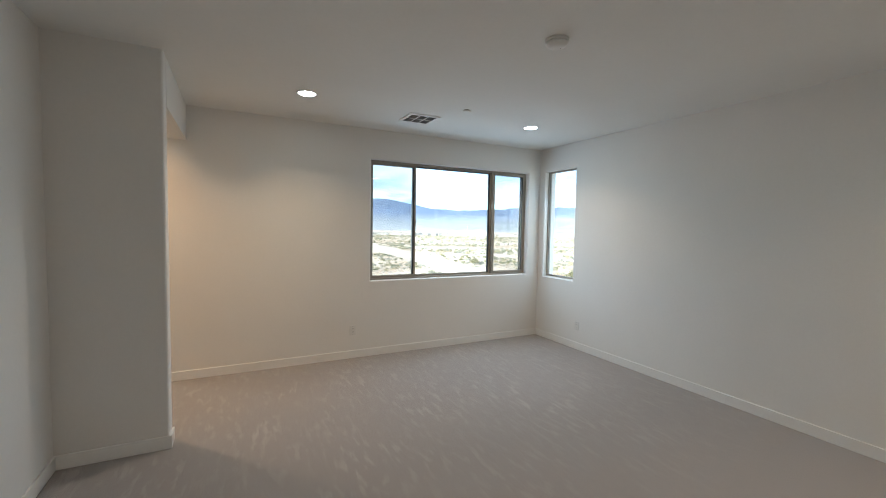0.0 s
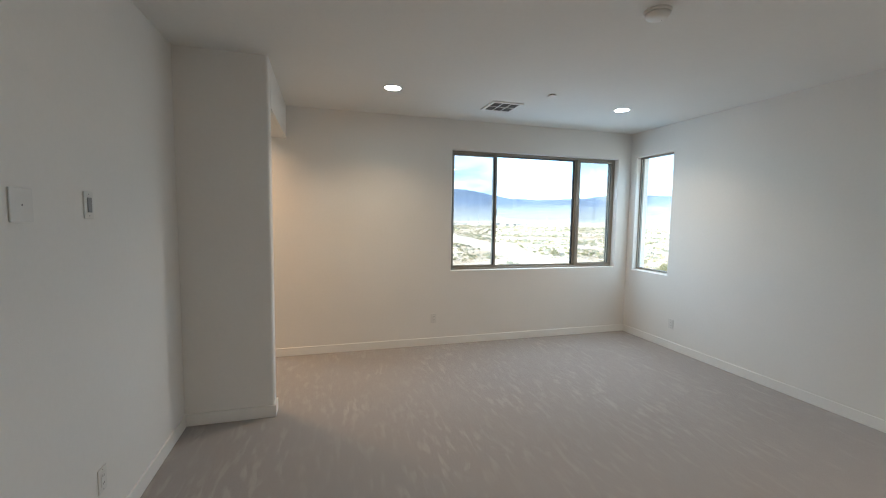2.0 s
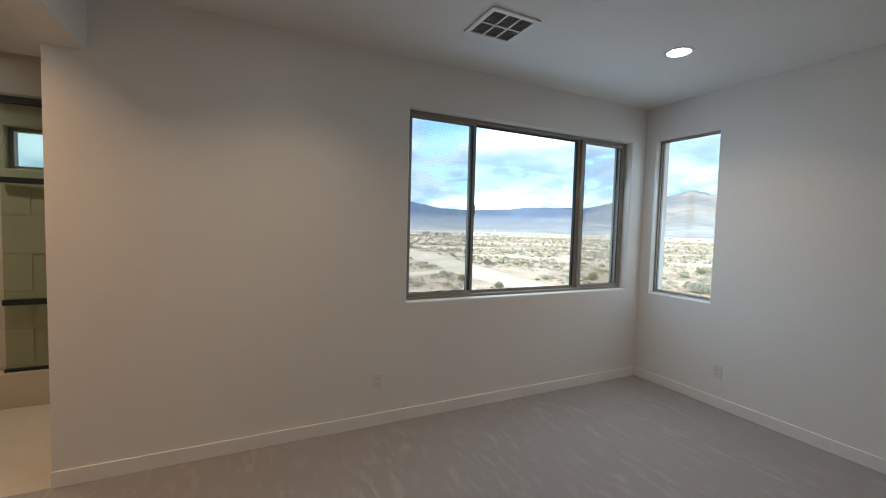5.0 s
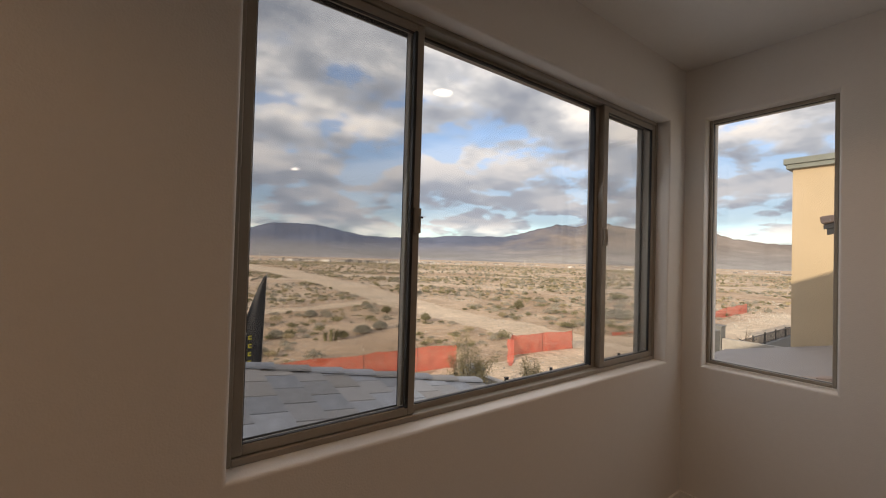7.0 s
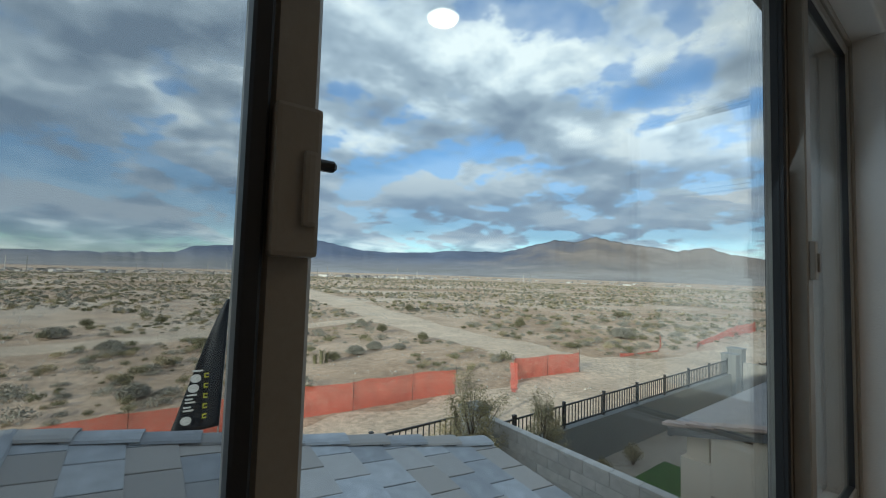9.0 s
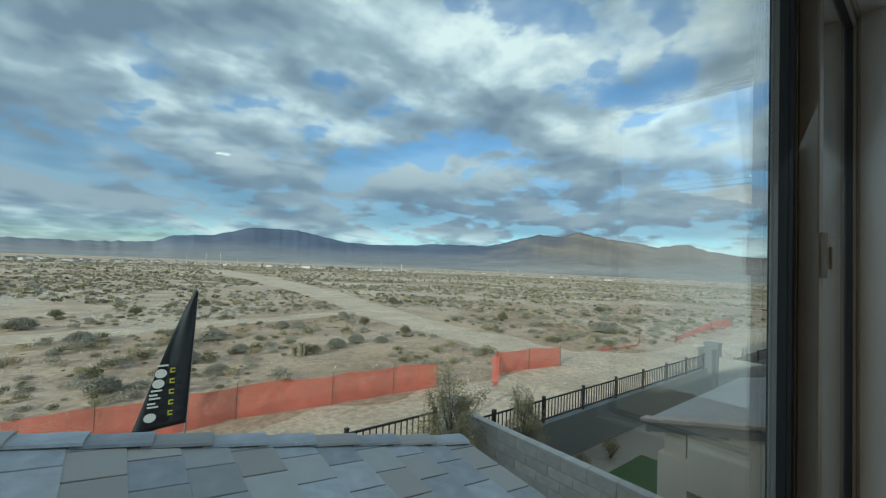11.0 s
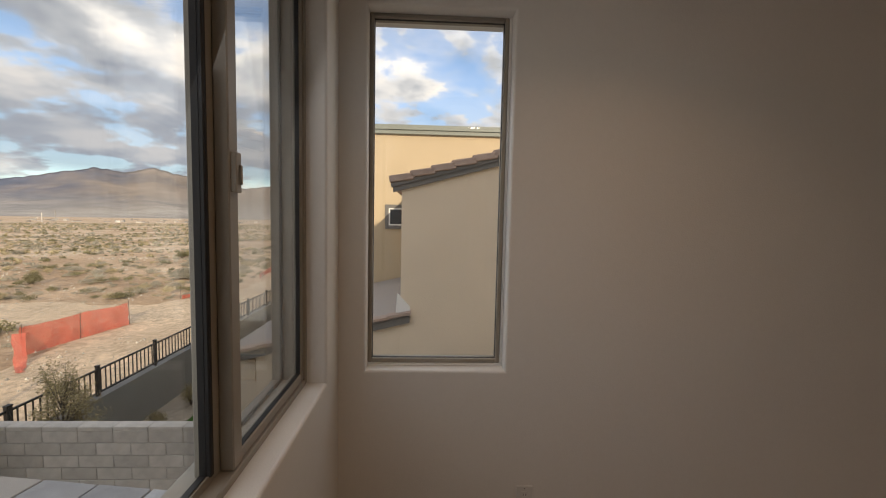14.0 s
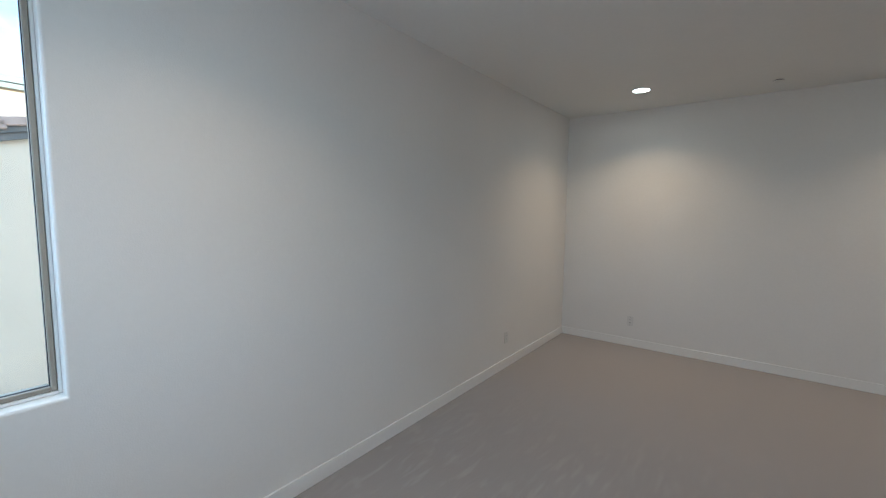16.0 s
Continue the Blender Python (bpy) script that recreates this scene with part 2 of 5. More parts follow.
def desert_material(name="desert_soil", shades=((0.56, 0.395, 0.265), (0.73, 0.55, 0.395), (0.82, 0.67, 0.515)), stony=0.75, rough_mid=0.74):
    """Gravelly desert soil: pale washes, browner crust, scattered stones."""
    m = bpy.data.materials.new(name)
    nt = tree_of(m)
    co = nt.nodes.new("ShaderNodeTexCoord")
    wide = nd(nt, "ShaderNodeTexNoise", Scale=0.035, Detail=6.0, Roughness=0.6, Distortion=0.8)
    mid = nd(nt, "ShaderNodeTexNoise", Scale=0.35, Detail=8.0, Roughness=0.65, Distortion=0.3)
    grit = nd(nt, "ShaderNodeTexNoise", Scale=5.0, Detail=6.0, Roughness=0.75)
    stone = nd(nt, "ShaderNodeTexVoronoi", Scale=2.6)
    for n in (wide, mid, grit, stone):
        nt.links.new(co.outputs["Object"], n.inputs["Vector"])
    a = ramp(nt, wide.outputs[0], (0.38, shades[0]), (0.52, shades[1]), (0.62, shades[2]))
    b2 = ramp(nt, mid.outputs[0], (0.34, rough_mid), (0.5, 0.98), (0.68, 1.18))
    c = ramp(nt, grit.outputs[0], (0.33, 0.6), (0.6, 1.14))
    col = mixc(nt, 1.0, mixc(nt, 1.0, a, b2, "MULTIPLY"), c, "MULTIPLY")
    st = ramp(nt, stone.outputs["Distance"], (0.07, 1.0), (0.12, 0.0))
    col = mixc(nt, mth(nt, "MULTIPLY", st, stony), col, (0.52, 0.49, 0.45))
    b = nd(nt, "ShaderNodeBsdfPrincipled", Roughness=0.95)
    b.inputs["Specular IOR Level"].default_value = 0.1
    nt.links.new(col, b.inputs["Base Color"])
    bp = nd(nt, "ShaderNodeBump", Strength=0.9, Distance=0.12)
    nt.links.new(mth(nt, "ADD", grit.outputs[0], mid.outputs[0]), bp.inputs["Height"])
    nt.links.new(bp.outputs[0], b.inputs["Normal"])
    o = nt.nodes.new("ShaderNodeOutputMaterial")
    nt.links.new(b.outputs[0], o.inputs[0])
    return m


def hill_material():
    """Far desert ranges: distance haze coloured in as slate blue to the west, tan slopes to the east, streaked by
    gullies and fans.
    """
    m = bpy.data.materials.new("hazy_hill_rock")
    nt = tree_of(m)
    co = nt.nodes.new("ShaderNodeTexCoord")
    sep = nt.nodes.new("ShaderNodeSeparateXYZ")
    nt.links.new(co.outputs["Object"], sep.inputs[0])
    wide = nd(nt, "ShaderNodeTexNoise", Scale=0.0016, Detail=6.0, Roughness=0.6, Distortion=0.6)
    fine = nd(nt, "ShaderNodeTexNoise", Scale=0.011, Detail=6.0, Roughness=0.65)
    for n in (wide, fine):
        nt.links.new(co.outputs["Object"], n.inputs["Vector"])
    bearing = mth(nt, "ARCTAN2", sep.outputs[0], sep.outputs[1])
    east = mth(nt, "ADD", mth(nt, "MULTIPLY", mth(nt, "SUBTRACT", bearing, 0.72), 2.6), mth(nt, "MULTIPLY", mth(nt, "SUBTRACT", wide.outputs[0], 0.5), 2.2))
    # the western blue is aerial haze mixed into the base colour
    hazy_rock = mixc(nt, ramp(nt, east, (0.0, 0.0), (0.55, 1.0)), (0.165, 0.19, 0.26), (0.33, 0.28, 0.245))
    # noise for geology, also standing in for relief shading and cloud shadow
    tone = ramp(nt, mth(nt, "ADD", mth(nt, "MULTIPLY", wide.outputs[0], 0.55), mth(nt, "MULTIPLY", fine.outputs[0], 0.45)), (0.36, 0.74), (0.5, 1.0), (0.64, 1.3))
    # paler foot: fan soil together with haze, both put in as colour
    fan_haze = ramp(nt, mth(nt, "ADD", mth(nt, "MULTIPLY", sep.outputs[2], 0.0045), mth(nt, "MULTIPLY", wide.outputs[0], 0.5)), (0.18, 1.0), (0.85, 0.0))
    col = mixc(nt, mth(nt, "MULTIPLY", fan_haze, 0.85), hazy_rock, (0.43, 0.405, 0.38))
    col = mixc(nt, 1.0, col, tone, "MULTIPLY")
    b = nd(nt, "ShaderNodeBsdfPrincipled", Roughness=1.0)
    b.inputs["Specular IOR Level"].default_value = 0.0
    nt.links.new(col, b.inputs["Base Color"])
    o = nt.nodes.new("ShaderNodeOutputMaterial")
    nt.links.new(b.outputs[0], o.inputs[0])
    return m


PAINT = material("wall_paint", (0.78, 0.765, 0.735), 0.75, vary=0.012, scale=1.5, fine=40, bump=0.22, bump_scale=170, spec=0.3)
CEIL = material("ceiling_paint", (0.79, 0.785, 0.76), 0.85, vary=0.012, scale=1.2, fine=30, bump=0.3, bump_scale=120, spec=0.2)
TRIM = material("trim_paint", (0.82, 0.81, 0.785), 0.4, vary=0.015, scale=4, fine=60, bump=0.05)
VINYL = material("taupe_vinyl", (0.30, 0.272, 0.228), 0.45, vary=0.04, scale=12, fine=200, bump=0.04)
GASKET = material("black_gasket", (0.015, 0.015, 0.016), 0.6, vary=0.1)
PLATE = material("white_plastic", (0.70, 0.69, 0.665), 0.35, vary=0.015, scale=20)
GREYP = material("grey_plastic", (0.22, 0.22, 0.225), 0.4, vary=0.05, scale=30)
SLOT = material("dark_slot", (0.03, 0.03, 0.03), 0.6, vary=0.1)
VENTM = material("vent_enamel", (0.80, 0.79, 0.77), 0.4, vary=0.02, scale=30)
VENTD = material("vent_dark", (0.32, 0.315, 0.31), 0.6, vary=0.1, scale=30)
RENDERG = material("grey_render", (0.235, 0.24, 0.235), 0.92, vary=0.08, scale=2, fine=50, bump=0.7, bump_scale=80)
CARPET = carpet_material()
GLASS = glass_material("window_glass", (0.93, 0.95, 0.94))
SCREEN = screen_material()
LEDM = glow_material("led_diffuser", (1.0, 0.9, 0.74), 9.0)
TILE = material("slate_tile", (0.39, 0.405, 0.43), 0.72, vary=0.16, scale=7, fine=90, bump=0.5, bump_scale=90, per_object=0.2, spec=0.35, warm=(0.38, 0.355, 0.328))
TILE2 = material("brown_tile", (0.43, 0.325, 0.27), 0.8, vary=0.12, scale=6, fine=80, bump=0.5, bump_scale=90, per_object=0.12)
BLOCK = material("concrete_block", (0.47, 0.45, 0.42), 0.92, vary=0.13, scale=9, fine=140, bump=0.8, bump_scale=160, per_object=0.12)
MORTAR = material("mortar", (0.30, 0.285, 0.265), 0.95, vary=0.15, scale=20, bump=0.6, bump_scale=200)
STUCCO = material("tan_stucco", (0.79, 0.67, 0.515), 0.92, vary=0.045, scale=1.2, fine=60, bump=0.4, bump_scale=110)
STUCCO2 = material("yellow_stucco", (0.565, 0.455, 0.31), 0.92, vary=0.04, scale=1.2, fine=60, bump=0.4, bump_scale=110)
COPING = material("grey_green_coping", (0.21, 0.235, 0.215), 0.5, vary=0.05, scale=6, metal=0.0)
FASCIA = material("grey_fascia", (0.17, 0.165, 0.155), 0.6, vary=0.08, scale=8, stretch=(1, 8, 1))
IRON = material("black_iron", (0.028, 0.028, 0.03), 0.5, vary=0.12, scale=30)
SOIL = desert_material()
ROAD = desert_material("dirt_road", ((0.77, 0.60, 0.435), (0.81, 0.65, 0.485), (0.84, 0.70, 0.535)), 0.25, 0.86)
TURF = material("green_turf", (0.05, 0.11, 0.025), 0.95, vary=0.2, scale=8, fine=160, bump=0.8, bump_scale=300, spec=0.1)
GRAVEL = material("tan_gravel", (0.36, 0.31, 0.25), 0.95, vary=0.25, scale=14, fine=90, bump=1.0, bump_scale=60, spec=0.1)
ORANGE = net_material("orange_net", (0.70, 0.15, 0.095), 0.40, 85.0)
STAKE = material("stake_steel", (0.10, 0.06, 0.045), 0.7, vary=0.2)
BANNER = material("navy_banner", (0.022, 0.026, 0.034), 0.65, vary=0.12, scale=5, fine=400)
WHITEINK = material("white_ink", (0.78, 0.78, 0.76), 0.6, vary=0.03)
YELINK = material("yellow_ink", (0.55, 0.53, 0.06), 0.6, vary=0.03)
ALU = material("aluminium_pole", (0.55, 0.55, 0.54), 0.35, metal=0.8, vary=0.05)
LEAF = material("olive_leaf", (0.34, 0.28, 0.14), 0.7, vary=0.2, scale=3, per_island=0.4, spec=0.3)
BARK = material("grey_bark", (0.13, 0.10, 0.075), 0.9, vary=0.2, scale=12, bump=0.8, bump_scale=60)
SAGE = material("grey_sage", (0.345, 0.325, 0.268), 0.9, vary=0.25, scale=0.7, per_island=0.16, spec=0.1)
CREOS = material("creosote_green", (0.215, 0.20, 0.115), 0.9, vary=0.3, scale=0.7, per_island=0.2, spec=0.1)
STRAW = material("dry_straw", (0.41, 0.35, 0.225), 0.9, vary=0.25, scale=0.7, per_island=0.16, spec=0.1)
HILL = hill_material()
FARW = material("far_building", (0.52, 0.50, 0.47), 0.9, vary=0.1, scale=0.1, per_island=0.5)
FARR = material("far_roof", (0.28, 0.25, 0.23), 0.9, vary=0.1, scale=0.1, per_island=0.3)
BATHT = material("bath_tile", (0.52, 0.45, 0.35), 0.35, vary=0.04, scale=4, fine=60)
BATHF = material("bath_floor_tile", (0.58, 0.52, 0.43), 0.35, vary=0.05, scale=3, fine=50)
BLACKM = material("matt_black_metal", (0.02, 0.02, 0.02), 0.4, metal=0.3, vary=0.1)

# ======== building helpers ========


def box(bm, x0, x1, y0, y1, z0, z1, bevel=0.0, seg=2):
    r = bmesh.ops.create_cube(bm, size=1.0)
    vs = r["verts"]
    bmesh.ops.transform(bm, matrix=Matrix.LocRotScale(((x0 + x1) / 2, (y0 + y1) / 2, (z0 + z1) / 2), None, (abs(x1 - x0), abs(y1 - y0), abs(z1 - z0))), verts=vs)
    if bevel:
        es = list({e for v in vs for e in v.link_edges})
        bmesh.ops.bevel(bm, geom=es, offset=bevel, segments=seg, profile=0.6, affect="EDGES")
    return bm


def boxes(*specs, bevel=0.0):
    bm = bmesh.new()
    for s in specs:
        box(bm, *s, bevel=bevel)
    return bm


def rod(bm, a, b, r0, r1=None, sides=10, caps=True):
    a, b = Vector(a), Vector(b)
    d = b - a
    m = Matrix.Translation((a + b) / 2) @ d.to_track_quat("Z", "Y").to_matrix().to_4x4()
    bmesh.ops.create_cone(bm, cap_ends=caps, segments=sides, radius1=r0, radius2=r0 if r1 is None else r1, depth=d.length, matrix=m)
    return bm


def lathe(profile, steps=32, centre=(0, 0, 0)):
    """A turned shape: profile of (radius, height) pairs about z."""
    bm = bmesh.new()
    rings = []
    for r, z in profile:
        rings.append([bm.verts.new((centre[0] + r * math.cos(2 * math.pi * i / steps), centre[1] + r * math.sin(2 * math.pi * i / steps), centre[2] + z)) for i in range(steps)])
    for a, b in zip(rings, rings[1:]):
        for i in range(steps):
            j = (i + 1) % steps
            bm.faces.new((a[i], a[j], b[j], b[i]))
    for ring in (rings[0], rings[-1]):
        bm.faces.new(ring)
    bmesh.ops.recalc_face_normals(bm, faces=bm.faces)
    return bm


def mesh_of(name, bm, mat, smooth=False):
    me = bpy.data.meshes.new(name)
    bmesh.ops.recalc_face_normals(bm, faces=bm.faces)
    bm.to_mesh(me)
    bm.free()
    me.materials.append(mat)
    if smooth:
        for p in me.polygons:
            p.use_smooth = True
    return me


def part(name, bm, mat, parent, label="", smooth=False):
    ob = new(name, mesh_of(name, bm, mat, smooth))
    ob.parent = parent
    if label:
        ob["label"] = label
    return ob


def thing(name, at, label, category, group="", kind=""):
    ob = new(name)
    ob.empty_display_size = 0.1
    ob.matrix_world = at if isinstance(at, Matrix) else Matrix.Translation(at)
    return tagged(ob, label, category, group, kind)


def solid(name, bm, mat, label, category, kind="structure", smooth=False):
    return tagged(new(name, mesh_of(name, bm, mat, smooth)), label, category, "", kind)


def holed_wall(axis, a0, a1, z0, z1, d0, d1, h0, h1, hz0, hz1, round_r=0.011):
    """A wall with one opening whose edge towards the room (depth d0) is rounded. axis 'x': runs along x, depth is y; 'y': runs along y, depth is x."""
    bm = bmesh.new()

    def v(a, d, z):
        return bm.verts.new((a, d, z) if axis == "x" else (d, a, z))
    rings = []
    for d in (d0, d1):
        outer = [v(a0, d, z0), v(a1, d, z0), v(a1, d, z1), v(a0, d, z1)]
        inner = [v(h0, d, hz0), v(h1, d, hz0), v(h1, d, hz1), v(h0, d, hz1)]
        rings.append((outer, inner))
        for i in range(4):
            j = (i + 1) % 4
            bm.faces.new((outer[i], outer[j], inner[j], inner[i]))
    for k in (0, 1):
        for i in range(4):
            j = (i + 1) % 4
            bm.faces.new((rings[0][k][i], rings[0][k][j], rings[1][k][j], rings[1][k][i]))
    bm.verts.ensure_lookup_table()
    inner0 = set(rings[0][1])
    es = [e for e in bm.edges if e.verts[0] in inner0 and e.verts[1] in inner0]
    bmesh.ops.bevel(bm, geom=es, offset=round_r, segments=4, profile=0.5, affect="EDGES")
    return bm


# ======== structure of the bedroom ========
H = 2.74
XW, YS = -5.07, -5.53          # west and south faces
XO, XE = -4.45, -4.64          # room face and far face of the passage wall; the north wall ends at XE
YJ = -1.43                     # face of the short return wall
HEAD, SILL = 2.388, 0.918
NX0, NX1 = -2.575, -0.20
EY0, EY1 = -0.707, -0.115
EHEAD, ESILL = 2.41, 0.905

solid("floor", boxes((-7.6, 0.0, YS - 0.2, 0.0, -0.30, 0.0)), CARPET, "wall-to-wall grey cut-pile carpet with vacuum strokes", "carpet")
solid("ceiling", boxes((-7.6, 0.2, YS - 0.2, 0.2, H, H + 0.34), (-7.6, XE + 0.2, 0.2, 2.0, H, H + 0.34)), CEIL, "flat off-white painted plaster ceiling", "ceiling")
bm = bmesh.new()
ga = [bm.verts.new((-9.0, y, z)) for y, z in ((0.2, 3.08), (0.2, 3.30), (-4.0, 5.1), (-8.5, 3.2), (-8.5, 3.08))]
gb = [bm.verts.new((0.2, v.co.y, v.co.z)) for v in ga]
bm.faces.new(ga)
bm.faces.new(gb)
for i in range(5):
    bm.faces.new((ga[i], ga[(i + 1) % 5], gb[(i + 1) % 5], gb[i]))
ROOF_TOP = bm
solid("wall_north", holed_wall("x", XE, 0.2, 0.0, H, 0.0, 0.2, NX0, NX1, SILL, HEAD), PAINT, "off-white painted wall with a wide window opening", "wall")
solid("wall_east", holed_wall("y", YS - 0.2, 0.0, 0.0, H, 0.0, 0.2, EY0 - 0.012, EY1, ESILL - 0.013, EHEAD), PAINT, "off-white painted wall with a tall narrow window opening", "wall")
solid("wall_south", boxes((XW - 0.2, 0.0, YS - 0.2, YS, 0, H)), PAINT, "plain off-white painted wall", "wall")
solid("wall_west", boxes((XW - 0.2, XW, YS, YJ, 0, H)), PAINT, "off-white painted wall with switches and an outlet", "wall")
bm = boxes((XW - 0.2, XO, YJ, YJ + 0.135, 0, H))
es = [e for e in bm.edges if all(abs(v.co.x - XO) < 1e-4 for v in e.verts) and abs(e.verts[0].co.z - e.verts[1].co.z) > 1]
bmesh.ops.bevel(bm, geom=es, offset=0.018, segments=4, profile=0.5, affect="EDGES")
solid("wall_return", bm, PAINT, "short off-white painted return wall beside the passage", "wall")
solid("wall_header", boxes((XE, XO, YJ + 0.135, 0.0, 2.40, H)), PAINT, "off-white painted header above the bathroom passage", "wall")


T = 0.013
bb = thing("baseboard", (0, 0, 0), "white painted square-edged wooden baseboard", "baseboard", kind="structure")
for x0, x1, y0, y1 in ((XE, 0.0, -T, 0.0), (-T, 0.0, YS, -T), (XW, -T, YS, YS + T), (XW, XW + T, YS + T, YJ), (XW + T, XO + T, YJ - T, YJ), (XO, XO + T, YJ, YJ + 0.135)):
    part("board", box(bmesh.new(), x0, x1, y0, y1, 0.0, 0.092, bevel=0.003), TRIM, bb)

# ======== windows ========


def ring(x0, x1, z0, z1, w, y0, y1, bevel=0.003):
    """A rectangular frame in the xz plane."""
    bm = bmesh.new()
    for s in ((x0, x0 + w, y0, y1, z0, z1), (x1 - w, x1, y0, y1, z0, z1), (x0 + w, x1 - w, y0, y1, z0, z0 + w), (x0 + w, x1 - w, y0, y1, z1 - w, z1)):
        box(bm, *s, bevel=bevel, seg=1)
    return bm


def pane(x0, x1, z0, z1, y, parent, name="pane"):
    p = part(name, box(bmesh.new(), x0, x1, y - 0.002, y + 0.002, z0, z1), GLASS, parent)
    p.visible_shadow = False
    return p


def north_window():
    w = thing("window_1", ((NX0 + NX1) / 2, 0.1, SILL), "wide three-part sliding window with taupe vinyl frames", "window", kind="structure")
    w.matrix_world = Matrix.Identity(4)
    part("window_frame", ring(NX0, NX1, SILL, HEAD, 0.022, 0.075, 0.198), VINYL, w)
    m1, m2 = -1.985, -0.806
    z0, z1 = SILL + 0.022, HEAD - 0.022
    # middle light with its stops
    part("fixed_frame", ring(m1 - 0.002, m2 + 0.002, z0, z1, 0.016, 0.122, 0.150), VINYL, w)
    part("gasket", ring(m1 + 0.012, m2 - 0.012, z0 + 0.014, z1 - 0.014, 0.009, 0.119, 0.134, bevel=0.0), GASKET, w)
    pane(m1 + 0.014, m2 - 0.014, z0 + 0.016, z1 - 0.016, 0.136, w)
    # the two sliding sashes
    for x0, x1, handle_x, front in ((NX0 + 0.020, -1.952, -1.967, 0.082), (-0.778, NX1 - 0.018, -0.758, 0.079)):
        s = part("sash", ring(x0, x1, z0 + 0.002, z1 - 0.002, 0.030, 0.082, 0.112), VINYL, w)
        part("gasket", ring(x0 + 0.026, x1 - 0.026, z0 + 0.028, z1 - 0.028, 0.006, 0.086, 0.100, bevel=0.0), GASKET, s)
        pane(x0 + 0.027, x1 - 0.027, z0 + 0.029, z1 - 0.029, 0.097, s)
        lat = part("latch", box(bmesh.new(), handle_x - 0.014, handle_x + 0.014, front - 0.012, front + 0.002, 1.600, 1.692, bevel=0.003), VINYL, s, "small cast sash latch")
        part("thumb_lever", box(bmesh.new(), handle_x + 0.002, handle_x + 0.011, front - 0.017, front - 0.011, 1.618, 1.664, bevel=0.003), VINYL, lat)
        if handle_x < -1:
            part("finger_tab", box(bmesh.new(), handle_x + 0.012, handle_x + 0.025, front - 0.010, front - 0.003, 1.655, 1.662, bevel=0.002, seg=1), GASKET, lat)
    part("meeting_stile", box(bmesh.new(), -0.780, -0.736, 0.079, 0.1125, z0 + 0.003, z1 - 0.003, bevel=0.003, seg=1), VINYL, w)
    part("mullion", box(bmesh.new(), m2 - 0.004, -0.765, 0.113, 0.150, z0, z1, bevel=0.003, seg=1), VINYL, w)
    # black strips added for the deep shade on the sides of the two meeting posts
    part("weather_strip", box(bmesh.new(), m2 - 0.020, m2 - 0.005, 0.108, 0.1335, z0 + 0.016, z1 - 0.016, bevel=0.003, seg=1), GASKET, w)
    part("weather_strip", box(bmesh.new(), -1.995, -1.983, 0.076, 0.0945, z0 + 0.03, z1 - 0.03, bevel=0.002, seg=1), GASKET, w)
    part("sill_track", box(bmesh.new(), NX0 + 0.028, NX1 - 0.028, 0.114, 0.122, z0, z0 + 0.020), VINYL, w)
    sc = part("screen_frame", ring(NX0 + 0.030, m1 + 0.02, z0, z1, 0.018, 0.153, 0.163), GASKET, w)
    part("screen_mesh", box(bmesh.new(), NX0 + 0.046, m1 + 0.004, 0.1575, 0.1585, z0 + 0.016, z1 - 0.016), SCREEN, sc, "dark fine insect screen")
    sc = part("screen_frame", ring(m2 + 0.03, NX1 - 0.024, z0, z1, 0.012, 0.153, 0.163), GASKET, w)
    part("screen_mesh", box(bmesh.new(), m2 + 0.04, NX1 - 0.034, 0.1575, 0.1585, z0 + 0.010, z1 - 0.010), SCREEN, sc, "dark fine insect screen")
    return w


def east_window():
    w = thing("window_2", (0.1, 0, ESILL), "tall narrow fixed window with a taupe vinyl frame", "window", kind="structure")
    w.matrix_world = Matrix.Rotation(radians(-90), 4, "Z")   # local x runs to -y, local y to +x
    x0, x1 = -EY1, -EY0
    part("window_frame", ring(x0, x1, ESILL, EHEAD, 0.018, 0.066, 0.120), VINYL, w)
    part("gasket", ring(x0 + 0.017, x1 - 0.017, ESILL + 0.017, EHEAD - 0.017, 0.003, 0.082, 0.092, bevel=0.0), GASKET, w)
    pane(x0 + 0.017, x1 - 0.017, ESILL + 0.017, EHEAD - 0.017, 0.090, w)
    part("reveal", box(box(bmesh.new(), x0, x1, 0.064, 0.119, ESILL - 0.012, ESILL - 0.001), x1 + 0.001, x1 + 0.011, 0.064, 0.119, ESILL - 0.012, EHEAD), TRIM, w)
    return w


north_window()
east_window()

# ======== ceiling fittings ========


def downlight(x, y, z=H, power=DOWNLIGHT_POWER, colour=(1.0, 0.62, 0.33)):
    d = thing("downlight", (x, y, z), "round recessed white ceiling downlight, switched on", "ceiling light", "recessed downlights")
    part("trim_ring", lathe([(0.073, -0.001), (0.073, -0.004), (0.088, -0.005), (0.094, -0.002), (0.094, 0.0)], 40), PLATE, d, smooth=True)
    part("diffuser", lathe([(0.002, -0.003), (0.072, -0.003), (0.072, 0.0)], 40), LEDM, d, "glowing warm white diffuser")
    la = bpy.data.lights.new("downlight_lamp", "AREA")
    la.shape, la.size, la.energy, la.color = "DISK", 0.13, power, colour
    la.spread = radians(125)
    lo = new("downlight_lamp", la)
    lo.matrix_world = Matrix.Translation((x, y, z - 0.012))
    return d


for x, y in ((-3.455, -0.97), (-1.0, -1.0), (-0.985, -4.74), (-3.45, -4.74)):
    downlight(x, y)


